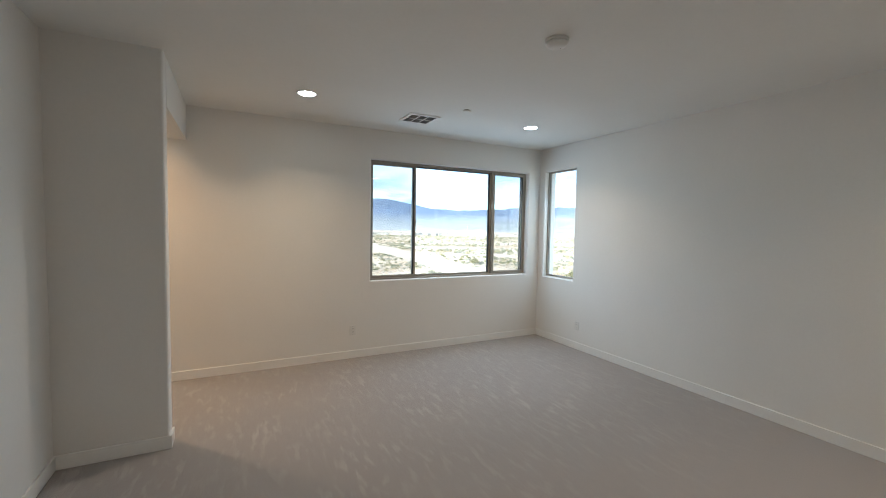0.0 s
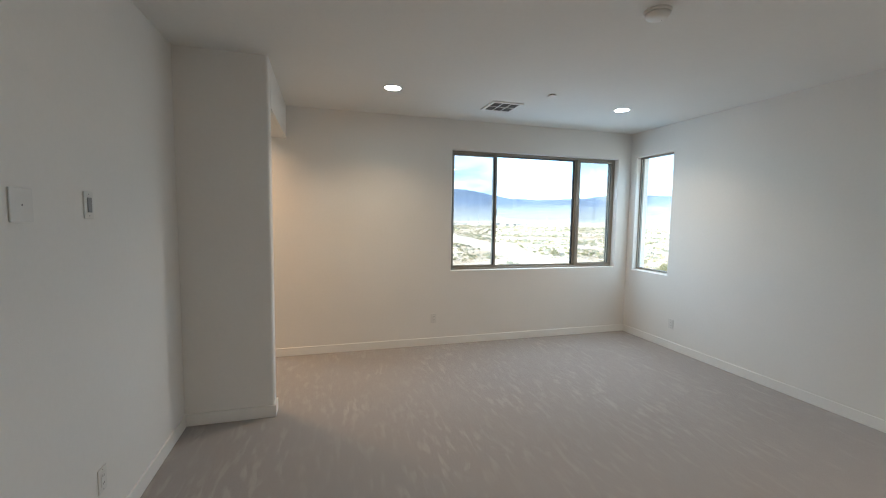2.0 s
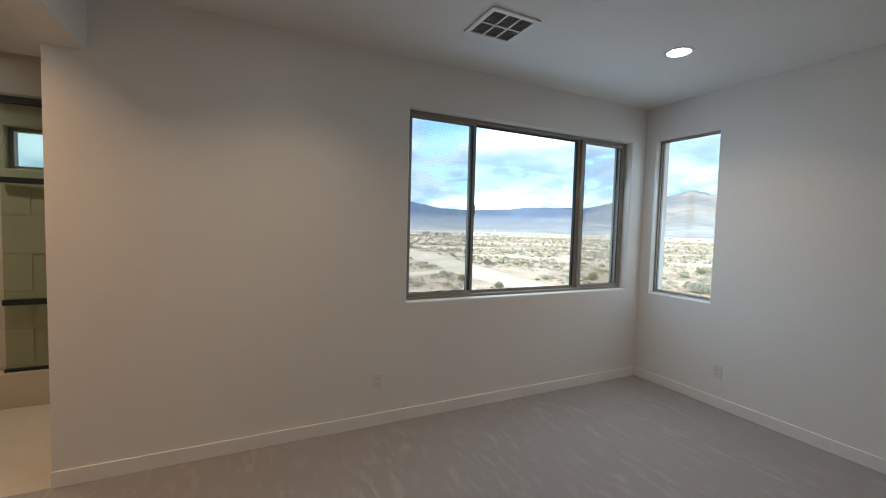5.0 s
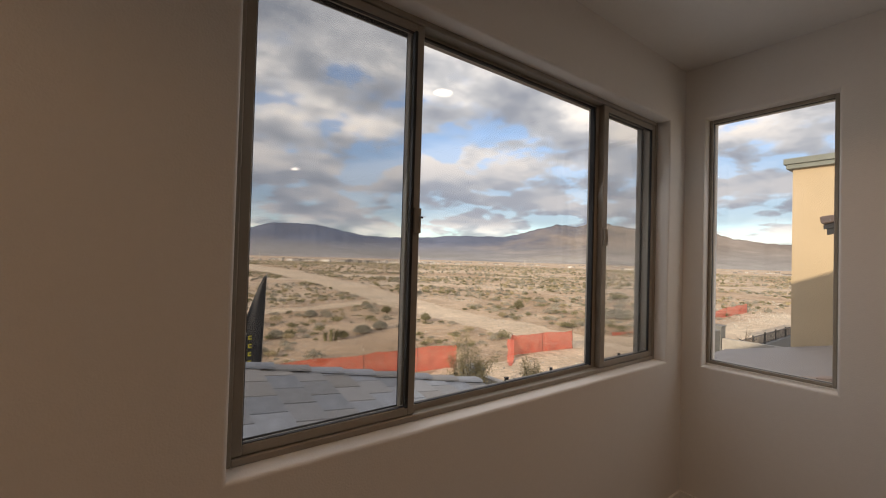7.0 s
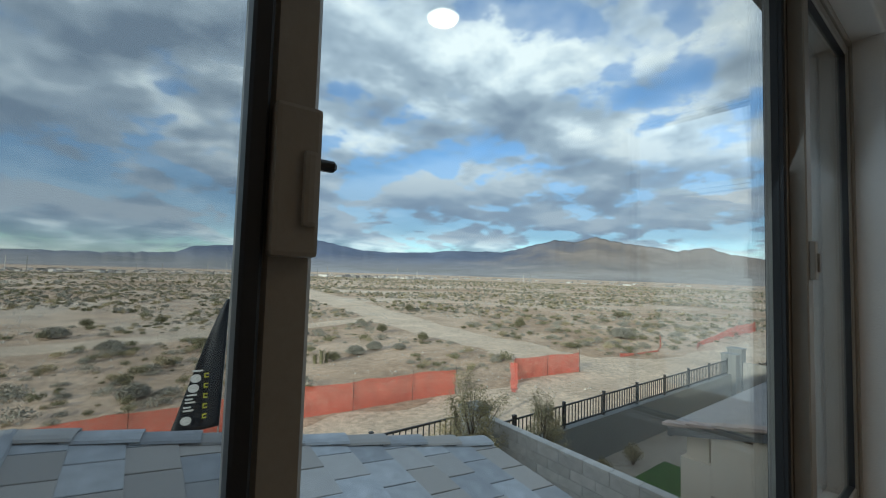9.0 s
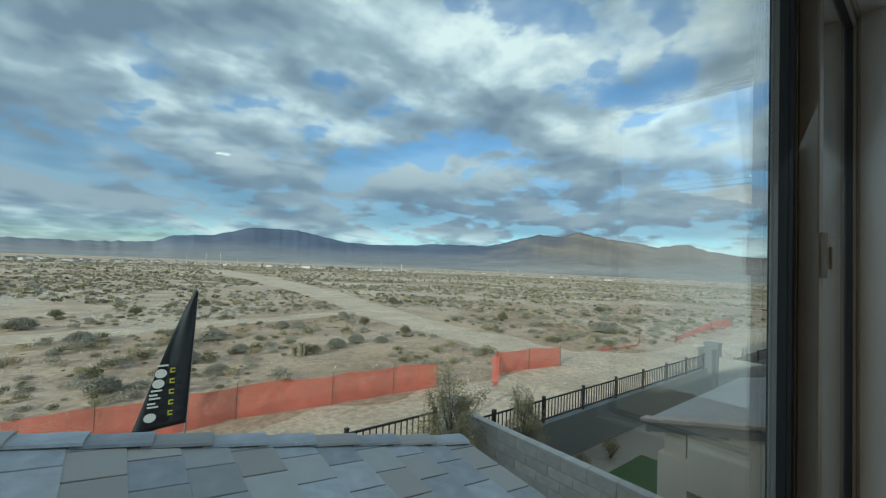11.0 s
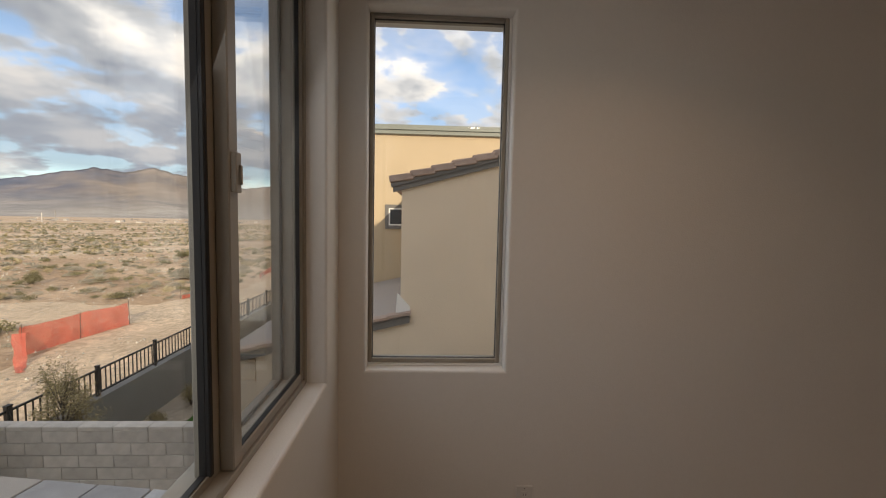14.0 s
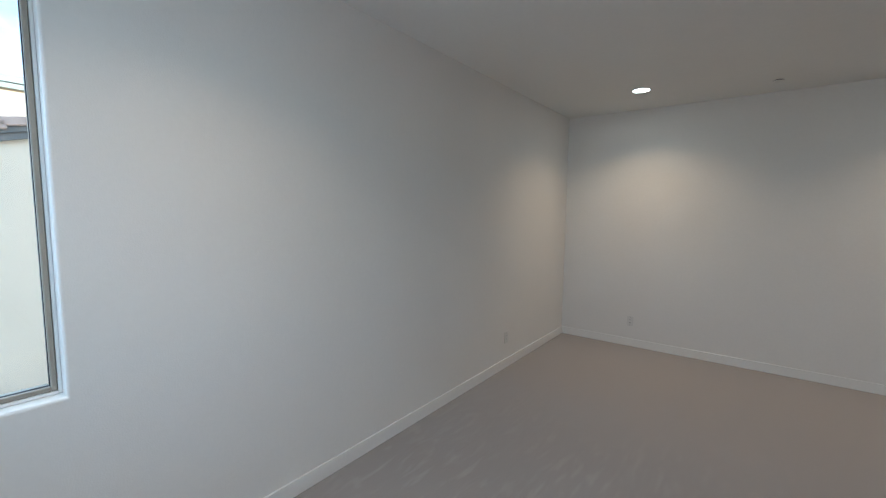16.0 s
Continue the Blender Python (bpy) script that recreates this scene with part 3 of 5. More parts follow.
def ceiling_vent(x, y, s=0.34):
    v = thing("ceiling_vent", (x, y, H), "square white air register with six grey louvred cells", "air vent")
    h = s / 2
    part("backing", box(bmesh.new(), -h + 0.03, h - 0.03, -h + 0.03, h - 0.03, -0.004, -0.001), VENTD, v)
    bm = bmesh.new()
    for q in ((-h, h, -h, -h + 0.032), (-h, h, h - 0.032, h), (-h, -h + 0.032, -h + 0.032, h - 0.032), (h - 0.032, h, -h + 0.032, h - 0.032)):
        box(bm, q[0], q[1], q[2], q[3], -0.012, 0.0, bevel=0.002, seg=1)
    part("frame", bm, VENTM, v)
    for i in (1, 2):
        cx = -h + 0.032 + i * (s - 0.064) / 3
        part("divider", box(bmesh.new(), cx - 0.006, cx + 0.006, -h + 0.03, h - 0.03, -0.011, -0.003), VENTM, v)
    part("divider", box(bmesh.new(), -h + 0.03, h - 0.03, -0.006, 0.006, -0.0115, -0.003), VENTM, v)
    for k in range(14):
        cy = -h + 0.042 + k * (s - 0.084) / 13
        bm = box(bmesh.new(), -h + 0.032, h - 0.032, -0.0075, 0.0075, -0.0008, 0.0008)
        o = part("slat", bm, VENTD, v)
        o.matrix_local = pose(0, cy, -0.0065, 38, 0, 0)


ceiling_vent(-2.268, -0.718)


def sprinkler(x, y):
    d = thing("sprinkler_cover", (x, y, H), "small round white sprinkler cover plate", "sprinkler", "sprinkler covers")
    part("cover_plate", lathe([(0.001, -0.012), (0.036, -0.012), (0.040, -0.009), (0.040, -0.006)], 28), PLATE, d, smooth=True)
    part("collar", lathe([(0.030, -0.007), (0.030, 0.0)], 24), SLOT, d)


sprinkler(-1.985, -1.235)
sprinkler(-2.014, -5.097)
sd = thing("smoke_detector", (-2.264, -2.806, H), "round white plastic smoke detector", "smoke detector")
part("base", lathe([(0.072, 0.0), (0.072, -0.012), (0.066, -0.014)], 40), PLATE, sd, smooth=True)
part("cover", lathe([(0.064, -0.014), (0.064, -0.026), (0.052, -0.040), (0.030, -0.044), (0.001, -0.045)], 40), PLATE, sd, smooth=True)
part("indicator", lathe([(0.003, -0.044), (0.001, -0.047)], 10, (0.03, 0, 0)), GREYP, sd)

# ======== plates on the walls ========


def outlet(m):
    """Duplex outlet, built facing -y at its own origin."""
    o = thing("outlet", m, "white duplex wall outlet above the baseboard", "outlet", "wall outlets")
    part("cover_plate", box(bmesh.new(), -0.036, 0.036, -0.006, 0.0, -0.058, 0.058, bevel=0.003), PLATE, o)
    part("insert", box(bmesh.new(), -0.017, 0.017, -0.008, -0.005, -0.034, 0.034, bevel=0.001), PLATE, o)
    for z in (-0.019, 0.019):
        for dx in (-0.006, 0.006):
            part("slot", box(bmesh.new(), dx - 0.0012, dx + 0.0012, -0.0085, -0.0075, z - 0.004, z + 0.006), SLOT, o)
    for z in (-0.047, 0.047):
        part("screw", lathe([(0.003, 0), (0.003, 0.001)], 8), GREYP, o).matrix_local = pose(0, -0.0055, z, 90)
    return o


first = outlet(pose(-2.787, 0, 0.335))
copy_thing(first, pose(0, -0.826, 0.31, 0, 0, -90))
copy_thing(first, pose(0, -4.01, 0.31, 0, 0, -90))
copy_thing(first, pose(-0.829, YS, 0.30, 0, 0, 180))
copy_thing(first, pose(XW, -2.578, 0.335, 0, 0, 90))

sw = thing("wall_switch", pose(XW, -2.57, 1.611, 0, 0, 90), "white wall switch plate with a grey rocker", "light switch")
part("cover_plate", box(bmesh.new(), -0.035, 0.035, -0.007, 0, -0.06, 0.06, bevel=0.003), PLATE, sw)
part("rocker", box(bmesh.new(), -0.016, 0.016, -0.011, -0.006, -0.033, 0.033, bevel=0.002), GREYP, sw, "grey rocker")
for z in (-0.048, 0.048):
    part("screw", lathe([(0.003, 0), (0.003, 0.001)], 8), GREYP, sw).matrix_local = pose(0, -0.0065, z, 90)
bp = thing("blank_plate", pose(XW, -2.99, 1.602, 0, 0, 90), "square white blank cover plate on the wall", "wall plate")
part("cover_plate", box(bmesh.new(), -0.057, 0.057, -0.007, 0, -0.06, 0.06, bevel=0.003), PLATE, bp)
part("screw", lathe([(0.004, 0), (0.004, 0.0012)], 8), GREYP, bp).matrix_local = pose(0, -0.0065, 0.0, 90)

# ======== passage and bathroom beyond ========
solid("bath_floor", boxes((-7.6, XE, 0.0, 2.0, -0.30, 0.0)), BATHF, "pale beige bathroom floor tiles", "floor")
solid("wall_bath_west", boxes((-7.6, -7.4, YJ + 0.135, 2.0, 0, H)), PAINT, "plain off-white painted wall", "wall")
solid("wall_bath_south", boxes((-7.6, XW - 0.2, YJ, YJ + 0.135, 0, H)), PAINT, "plain off-white painted wall", "wall")
solid("wall_bath_east", boxes((XE, XE + 0.2, 0.2, 2.0, 0, H)), PAINT, "plain off-white painted wall", "wall")
solid("wall_bath_north", holed_wall("x", -7.4, XE, 0.0, H, 1.45, 1.65, -5.35, -4.90, 1.86, 2.19), BATHT, "beige tiled bathroom wall with a small high window", "wall")
bt = thing("bath_tiling", (0, 1.45, 0), "large beige wall tiles with narrow recessed joints", "wall tiles", kind="structure")
tile_me = mesh_of("wall_tile", box(bmesh.new(), -0.298, 0.298, -0.010, 0.0, -0.148, 0.148, bevel=0.002, seg=1), BATHT)
for row in range(9):
    for col in range(5):
        x, z = -7.0 + 0.6 * col + (0.3 if row % 2 else 0.0), 0.15 + 0.3 * row
        if x + 0.3 > XE or (x + 0.3 > -5.36 and 1.72 < z < 2.33):
            continue
        o = new("wall_tile", tile_me)
        o.parent = bt
        o.location = (x, 0, z)
wb = thing("window_3", (0, 0, 0), "small high bathroom window", "window", kind="structure")
part("window_frame", ring(-5.35, -4.90, 1.86, 2.19, 0.03, 1.53, 1.60), VINYL, wb)
pane(-5.33, -4.92, 1.88, 2.17, 1.56, wb)
sh = thing("shower_screen", (0, 0, 0), "clear glass shower screen with matt black clamps", "shower screen")
sh.matrix_world = Matrix.Identity(4)
g = part("glass_panel", box(bmesh.new(), -5.35, -4.80, 1.385, 1.393, 0.30, 2.42), glass_material("shower_glass", (0.80, 0.84, 0.76)), sh)
g.visible_shadow = False
for z0, z1 in ((2.345, 2.40), (1.745, 1.79), (0.80, 0.845), (0.275, 0.30)):
    part("clamp", box(bmesh.new(), -5.36, -4.79, 1.375, 1.403, z0, z1, bevel=0.003), BLACKM, sh)
part("curb", box(bmesh.new(), -5.45, -4.70, 1.34, 1.44, 0.0, 0.275, bevel=0.006), BATHT, sh, "beige tiled curb")
downlight(-5.2, -0.48, power=BATH_POWER, colour=(1.0, 0.50, 0.20))
downlight(-5.6, 0.75, power=BATH_POWER * 0.6, colour=(1.0, 0.80, 0.55))

# ======== ground, hills and distance ========
GZ = -3.3


def ground_height(x, y):
    r = math.hypot(x, y)
    if r < 60:
        return GZ
    return GZ - 0.0128 * (min(r, 700) - 60) - 0.006 * max(0, min(r, 2600) - 700)


def ground_sheet():
    radii = [0, 8, 16, 24, 32, 40, 50, 60] + [60 * 1.085 ** k for k in range(1, 55)]
    radii = [r for r in radii if r < 4850] + [4900]
    n = 120
    verts, faces = [(0, 0, GZ)], []
    for r in radii[1:]:
        for i in range(n):
            a = 2 * math.pi * i / n
            x, y = r * math.sin(a), r * math.cos(a)
            verts.append((x, y, ground_height(x, y)))
    for i in range(n):
        faces.append((0, 1 + (i + 1) % n, 1 + i))
    for k in range(len(radii) - 2):
        for i in range(n):
            a, b = 1 + k * n + i, 1 + k * n + (i + 1) % n
            faces.append((a, b, b + n, a + n))
    me = bpy.data.meshes.new("ground")
    me.from_pydata(verts, [], faces)
    me.materials.append(SOIL)
    for p in me.polygons:
        p.use_smooth = True
    me.validate()
    tagged(new("ground", me), "pale gravelly desert soil reaching the far hills", "ground", "", "structure")


ground_sheet()


def strip_mesh(name, line, widths, lift, mat, label, category):
    """A worn track along a line of ground points, uneven at both edges."""
    pts = []
    for (a, b), (wa, wb) in zip(zip(line, line[1:]), zip(widths, widths[1:])):
        n = max(2, int(math.hypot(b[0] - a[0], b[1] - a[1]) / 0.8))
        for k in range(n):
            t = k / n
            pts.append((a[0] + (b[0] - a[0]) * t, a[1] + (b[1] - a[1]) * t, wa + (wb - wa) * t))
    pts.append((*line[-1], widths[-1]))
    for _ in range(18):
        pts = [pts[0]] + [tuple((p[i] + 2 * q[i] + s[i]) / 4 for i in range(3)) for p, q, s in zip(pts, pts[1:], pts[2:])] + [pts[-1]]
    verts, faces = [], []
    for i, (x, y, w) in enumerate(pts):
        p, q = pts[max(0, i - 1)], pts[min(len(pts) - 1, i + 1)]
        d = Vector((q[0] - p[0], q[1] - p[1])).normalized()
        for s, k in ((-1, 3.1), (1, 9.7)):
            ww = w * (1 + 0.30 * noise.noise((x * 0.35 + k, y * 0.35, k)) + 0.22 * noise.noise((x * 1.3, y * 1.3 + k, k)))
            vx, vy = x - d.y * s * ww / 2, y + d.x * s * ww / 2
            verts.append((vx, vy, ground_height(vx, vy) + lift))
        if i:
            a = 2 * (i - 1)
            faces.append((a, a + 1, a + 3, a + 2))
    me = bpy.data.meshes.new(name)
    me.from_pydata(verts, [], faces)
    me.materials.append(mat)
    tagged(new(name, me), label, category, "", "structure")
    return pts


ROAD_A = strip_mesh("road", [(38, 230), (30.8, 143), (27.5, 101), (22.9, 61.7), (19.4, 38.7), (17.5, 25.3), (18.2, 18.7), (17.0, 13.2), (22.0, 9.6), (48.0, 9.0)],
                    [12, 10.5, 8.5, 6.2, 4.8, 4.2, 4.4, 5.0, 4.6, 4.2], 0.014, ROAD, "pale graded dirt road across the desert", "dirt road")
ROAD_B = strip_mesh("road", [(-40, 26.5), (-6.2, 30.8), (-1.7, 31.8), (4.8, 33.1), (11.5, 34.2), (19, 38.5)], [3.2, 3.0, 3.0, 2.6, 2.4, 2.0], 0.010, ROAD, "faint pale dirt track across the desert", "dirt road")
ROAD_C = strip_mesh("road", [(-30, 9.8), (0, 9.7), (10, 9.6), (20, 9.6)], [5.6, 5.6, 5.8, 5.0], 0.006, ROAD, "bare graded dirt behind the garden walls", "dirt road")

SKYLINE = [(-60, 0.6), (-25, 0.7), (-11, 0.9), (-3.5, 1.0), (3.5, 1.3), (5, 2.1), (9.6, 2.6), (14, 3.8), (19, 3.8), (23, 3.0), (27, 2.4), (33, 2.5), (38, 2.9), (45, 2.9),
           (48, 3.6), (52, 4.7), (54.5, 4.4), (57.3, 5.1), (60.7, 4.3), (63.5, 3.9), (66.4, 3.3), (70, 3.7), (72, 2.9), (75, 2.4), (79, 2.1), (88, 1.8), (120, 1.2)]


def hills(name, a0, a1, mat, label, near, crest_r, low):
    """A range of hills: slopes with gullies rising from the plain to an uneven crest."""
    az = np.arange(a0, a1 + 0.01, 0.3)
    xs, ys = [p[0] for p in SKYLINE], [p[1] for p in SKYLINE]
    steps = 30
    verts, faces = [], []
    for i, a in enumerate(az):
        e = np.interp(a, xs, ys) + 0.16 * noise.noise((a * 0.5, near * 0.01, 0)) + 0.13 * noise.noise((a * 1.7, 4, near)) + 0.06 * noise.noise((a * 4.1, 8, near))
        e *= min(1, (a - a0) / 11 + 0.02, (a1 - a) / 11 + 0.02) * low
        crest = 1.58 + crest_r * math.tan(radians(max(0.1, e)))
        base = -24.0
        for k in range(steps):
            t = k / (steps - 3)
            r = near + (crest_r - near) * t
            s = min(1, t)
            rise = 0.30 * s + 0.70 * s ** 2.4 if t <= 1 else 1 - 0.35 * (t - 1) * (steps - 3)
            w = 1.6 * noise.noise((a * 0.23, t * 3.1, 17))
            g = noise.noise((a * 0.31 + 30 + w, t * 3.4, near)) + 0.3 * noise.noise((a * 0.6 + t * 7 + w, t * 9, 9 + near))
            z = base + (crest - base) * max(0, rise) * (1 - 0.075 * abs(g) * math.sin(math.pi * min(1, s)) ** 0.8)
            verts.append((r * math.sin(radians(a)), r * math.cos(radians(a)), z))
            if i and k:
                q = i * steps + k
                faces.append((q - steps - 1, q - steps, q, q - 1))
    me = bpy.data.meshes.new(name)
    me.from_pydata(verts, [], faces)
    me.materials.append(mat)
    for p in me.polygons:
        p.use_smooth = True
    tagged(new(name, me), label, "mountains", "", "structure")


hills("backdrop", -60, 130, HILL, "long ranges of haze-blue and tan desert mountains", 2000, 4300, 1.0)


def boxes_data(specs):
    verts, faces = [], []
    for x, y, z, w, d, h, turn in specs:
        c, s = math.cos(turn), math.sin(turn)
        b = len(verts)
        for k in (0, 1):
            for sx, sy in ((-1, -1), (1, -1), (1, 1), (-1, 1)):
                verts.append((x + (sx * w * c - sy * d * s) / 2, y + (sx * w * s + sy * d * c) / 2, z + k * h))
        faces += [(b, b + 1, b + 5, b + 4), (b + 1, b + 2, b + 6, b + 5), (b + 2, b + 3, b + 7, b + 6), (b + 3, b, b + 4, b + 7), (b + 4, b + 5, b + 6, b + 7)]
    return verts, faces


def far_town():
    rng = random.Random(5)
    walls, roofs = [], []
    for _ in range(520):
        a = rng.choice((rng.uniform(-14, 8), rng.uniform(8, 40), rng.uniform(16, 34), rng.uniform(34, 78)))
        r = rng.uniform(430, 900) if a < 36 else rng.uniform(600, 1300)
        x, y = r * math.sin(radians(a)), r * math.cos(radians(a))
        z = ground_height(x, y)
        w, d, h, t = rng.choice((2.5, 3.5, 4.5, 6, 9)) * rng.uniform(0.8, 1.2), rng.uniform(2.5, 5), rng.choice((0.7, 1.0, 1.4, 2.2)) * rng.uniform(0.8, 1.2), rng.uniform(0, 3.1)
        walls.append((x, y, z, w, d, h, t))
        roofs.append((x, y, z + h, w * 1.06, d * 1.06, rng.uniform(0.2, 0.5), t))
    for i in range(14):
        a = rng.uniform(-12, 50)
        x, y = 560 * math.sin(radians(a)), 560 * math.cos(radians(a))
        walls.append((x, y, ground_height(x, y), 0.5, 0.5, rng.uniform(8, 16), 0))
    for name, data, mat, label in (("distant_houses", walls, FARW, "small pale houses of a distant town"), ("distant_roofs", roofs, FARR, "low brown roofs of a distant town")):
        me = bpy.data.meshes.new(name)
        me.from_pydata(*data_split(data))
        me.materials.append(mat)
        tagged(new(name, me), label, "distant houses", "", "stuff")


def data_split(specs):
    v, f = boxes_data(specs)
    return v, [], f


far_town()

# ======== desert plants ========
ROAD_PTS = [(p[0], p[1], p[2] / 2) for p in ROAD_A + ROAD_B]


def off_road(x, y):
    return all((x - a) ** 2 + (y - b) ** 2 > (w + 0.5) ** 2 for a, b, w in ROAD_PTS)


def tuft_geometry(rng, x, y, z, r, h, n, upright, verts, faces, size=0.14):
    """Twigs and small leaves of one shrub: thin blades springing from its base, with leaf clumps at their tips."""
    for _ in range(n):
        a, u = rng.uniform(0, 6.283), rng.random() ** 0.55
        lean = u * (1 - 0.55 * upright)
        d = Vector((math.cos(a) * lean, math.sin(a) * lean, math.sqrt(max(0.05, 1 - lean * lean)) * rng.uniform(0.55, 1)))
        tip = Vector((x + d.x * r, y + d.y * r, z + d.z * h))
        p = Vector((x, y, z)).lerp(tip, rng.uniform(0.25, 1.0) ** 0.6)
        s = r * rng.uniform(0.5, 1.1) * size
        side = Vector((rng.uniform(-1, 1), rng.uniform(-1, 1), rng.uniform(-0.6, 0.6))).normalized() * s
        lift = Vector((rng.uniform(-0.6, 0.6), rng.uniform(-0.6, 0.6), rng.uniform(0.2, 1))).normalized() * s * 1.3
        b = len(verts)
        verts.extend((tuple(p - side * 0.6), tuple(p + side - lift * 0.3), tuple(p + side * 0.4 + lift), tuple(p - side * 0.9 + lift * 0.6)))
        faces.append((b, b + 1, b + 2, b + 3))


def scatter(name, mat, seed, share, label, upright):
    rng = random.Random(seed)
    verts, faces = [], []
    for count, r0, r1, n, size in ((int(1600 * share), 15.5, 48, 300, 0.075), (int(6800 * share), 48, 130, 34, 0.27), (int(16000 * share), 130, 460, 9, 0.5)):
        made = 0
        while made < count:
            r, a = math.sqrt(rng.uniform(r0 * r0, r1 * r1)), radians(rng.uniform(-32, 98))
            x, y = r * math.sin(a), r * math.cos(a)
            if y < 14.2 and x < 17 or y < 12.5 or not off_road(x, y):
                made += 0.2
                continue
            if noise.noise((x * 0.05, y * 0.05, 2.0)) + 0.5 * noise.noise((x * 0.2, y * 0.2, 5)) < -0.18:
                made += 0.05
                continue
            s = rng.choice((0.15, 0.2, 0.25, 0.32, 0.42, 0.58)) * rng.uniform(0.75, 1.15) * (1 if r < 130 else 1.5)
            tuft_geometry(rng, x, y, ground_height(x, y) - 0.02, s, s * rng.uniform(0.6, 0.95), n, upright, verts, faces, size)
            made += 1
    me = bpy.data.meshes.new(name)
    me.from_pydata(verts, [], faces)
    me.materials.append(mat)
    tagged(new(name, me), label, "desert scrub", "", "stuff")


scatter("sagebrush", SAGE, 11, 0.5, "low grey sagebrush scattered over the desert", 0.1)
scatter("creosote_scrub", CREOS, 12, 0.3, "dark olive creosote scrub scattered over the desert", 0.4)
scatter("dry_grass", STRAW, 13, 0.25, "straw-coloured dry grass clumps on the desert", 0.5)


def shrub_thing(name, label, seed, r, h, n, mat, upright):
    rng = random.Random(seed)
    s = thing(name, (0, 0, -50), label, "shrub", "single desert shrubs")
    verts, faces = [], []
    tuft_geometry(rng, 0, 0, 0, r, h, n, upright, verts, faces, 0.05)
    me = bpy.data.meshes.new("foliage")
    me.from_pydata(verts, [], faces)
    me.materials.append(mat)
    f = new("foliage", me)
    f.parent = s
    bm = bmesh.new()
    for _ in range(9):
        a, u = rng.uniform(0, 6.28), rng.uniform(0.2, 0.7)
        rod(bm, (0, 0, -0.02), (math.cos(a) * r * u, math.sin(a) * r * u, h * rng.uniform(0.5, 0.8)), 0.016, 0.005, 5)
    part("stems", bm, BARK, s)
    return s


sage = shrub_thing("sage_shrub", "rounded grey-green desert shrub on pale soil", 21, 0.66, 0.60, 3600, SAGE, 0.1)
creo = shrub_thing("creosote_bush", "dark olive upright desert shrub on pale soil", 22, 0.5, 0.70, 2400, CREOS, 0.2)
for ob, spots in ((sage, ((2.9, 26.7, 1.3), (-3.0, 28.5, 1.2), (0.9, 21.5, 1.1), (1.7, 18.9, 0.9), (-1.9, 18.4, 1.0), (7.6, 29.2, 0.9), (29.3, 17.5, 1.8), (8.2, 21.6, 1.0), (9.8, 22.4, 0.9), (11.2, 21.8, 0.8), (-5.9, 34.6, 1.4), (3.4, 22.6, 0.8))),
                  (creo, ((6.5, 20.6, 0.95), (13.5, 28.3, 1.1), (14.1, 23.5, 1.0), (-4.8, 39.6, 1.2), (-0.3, 39.8, 1.2), (26.0, 25.4, 1.3), (43.8, 26.2, 1.5), (0.2, 17.0, 0.8), (24.0, 41.0, 1.5), (5.2, 45, 1.2)))):
    for k, (x, y, s) in enumerate(spots):
        m = Matrix.Translation((x, y, GZ)) @ Matrix.Rotation(k * 2.3, 4, "Z") @ Matrix.Diagonal((s, s, s * (0.85 + 0.1 * (k % 3)), 1))
        if k == 0:
            ob.matrix_world = m
        else:
            c = copy_thing(ob, Matrix.Identity(4))
            c.matrix_world = m



def stones():
    """Loose pale stones on the desert floor."""
    rng = random.Random(77)
    verts, faces = [], []
    while len(verts) < 4 * 11000:
        r, a = math.sqrt(rng.uniform(10 ** 2, 70 ** 2)), radians(rng.uniform(-32, 98))
        x, y = r * math.sin(a), r * math.cos(a)
        if y < 6.6 or noise.noise((x * 0.12, y * 0.12, 7)) < -0.05:
            continue
        s = rng.uniform(0.02, 0.055) * rng.choice((1, 1, 1, 1.7)) * (1 if r < 35 else 1.6)
        b, z, t = len(verts), ground_height(x, y) + 0.04, rng.uniform(0, 6.28)
        for k in range(3):
            q = s * rng.uniform(0.7, 1.3)
            verts.append((x + q * math.cos(t + k * 2.1), y + q * math.sin(t + k * 2.1), z - 0.06))
        verts.append((x, y, z + s * 0.55))
        faces += [(b, b + 1, b + 3), (b + 1, b + 2, b + 3), (b + 2, b, b + 3)]
    me = bpy.data.meshes.new("stones")
    me.from_pydata(verts, [], faces)
    me.materials.append(material("pale_stone", (0.54, 0.495, 0.43), 0.9, vary=0.1, scale=3, per_island=0.3))
    tagged(new("stones", me), "loose pale stones scattered on the desert soil", "stones", "", "stuff")


stones()
yu = thing("yucca", (5.75, 20.4, GZ), "clump of dark upright yucca stems with spiky leaves", "yucca")
rngy = random.Random(4)
for dx, dy, hh in ((0, 0, 0.75), (0.3, 0.1, 0.6), (-0.25, 0.15, 0.5)):
    bm = rod(bmesh.new(), (dx, dy, 0), (dx * 1.2, dy, hh * 0.8), 0.09, 0.07, 9)
    for k in range(70):
        a, t = rngy.uniform(0, 6.28), rngy.uniform(0.15, 1)
        rod(bm, (dx * 1.1, dy, hh * 0.8 * t), (dx * 1.1 + math.cos(a) * 0.19, dy + math.sin(a) * 0.19, hh * 0.8 * t + rngy.uniform(0.05, 0.2)), 0.016, 0.002, 3, False)
    part("stem", bm, CREOS, yu)

# ======== orange net fence ========


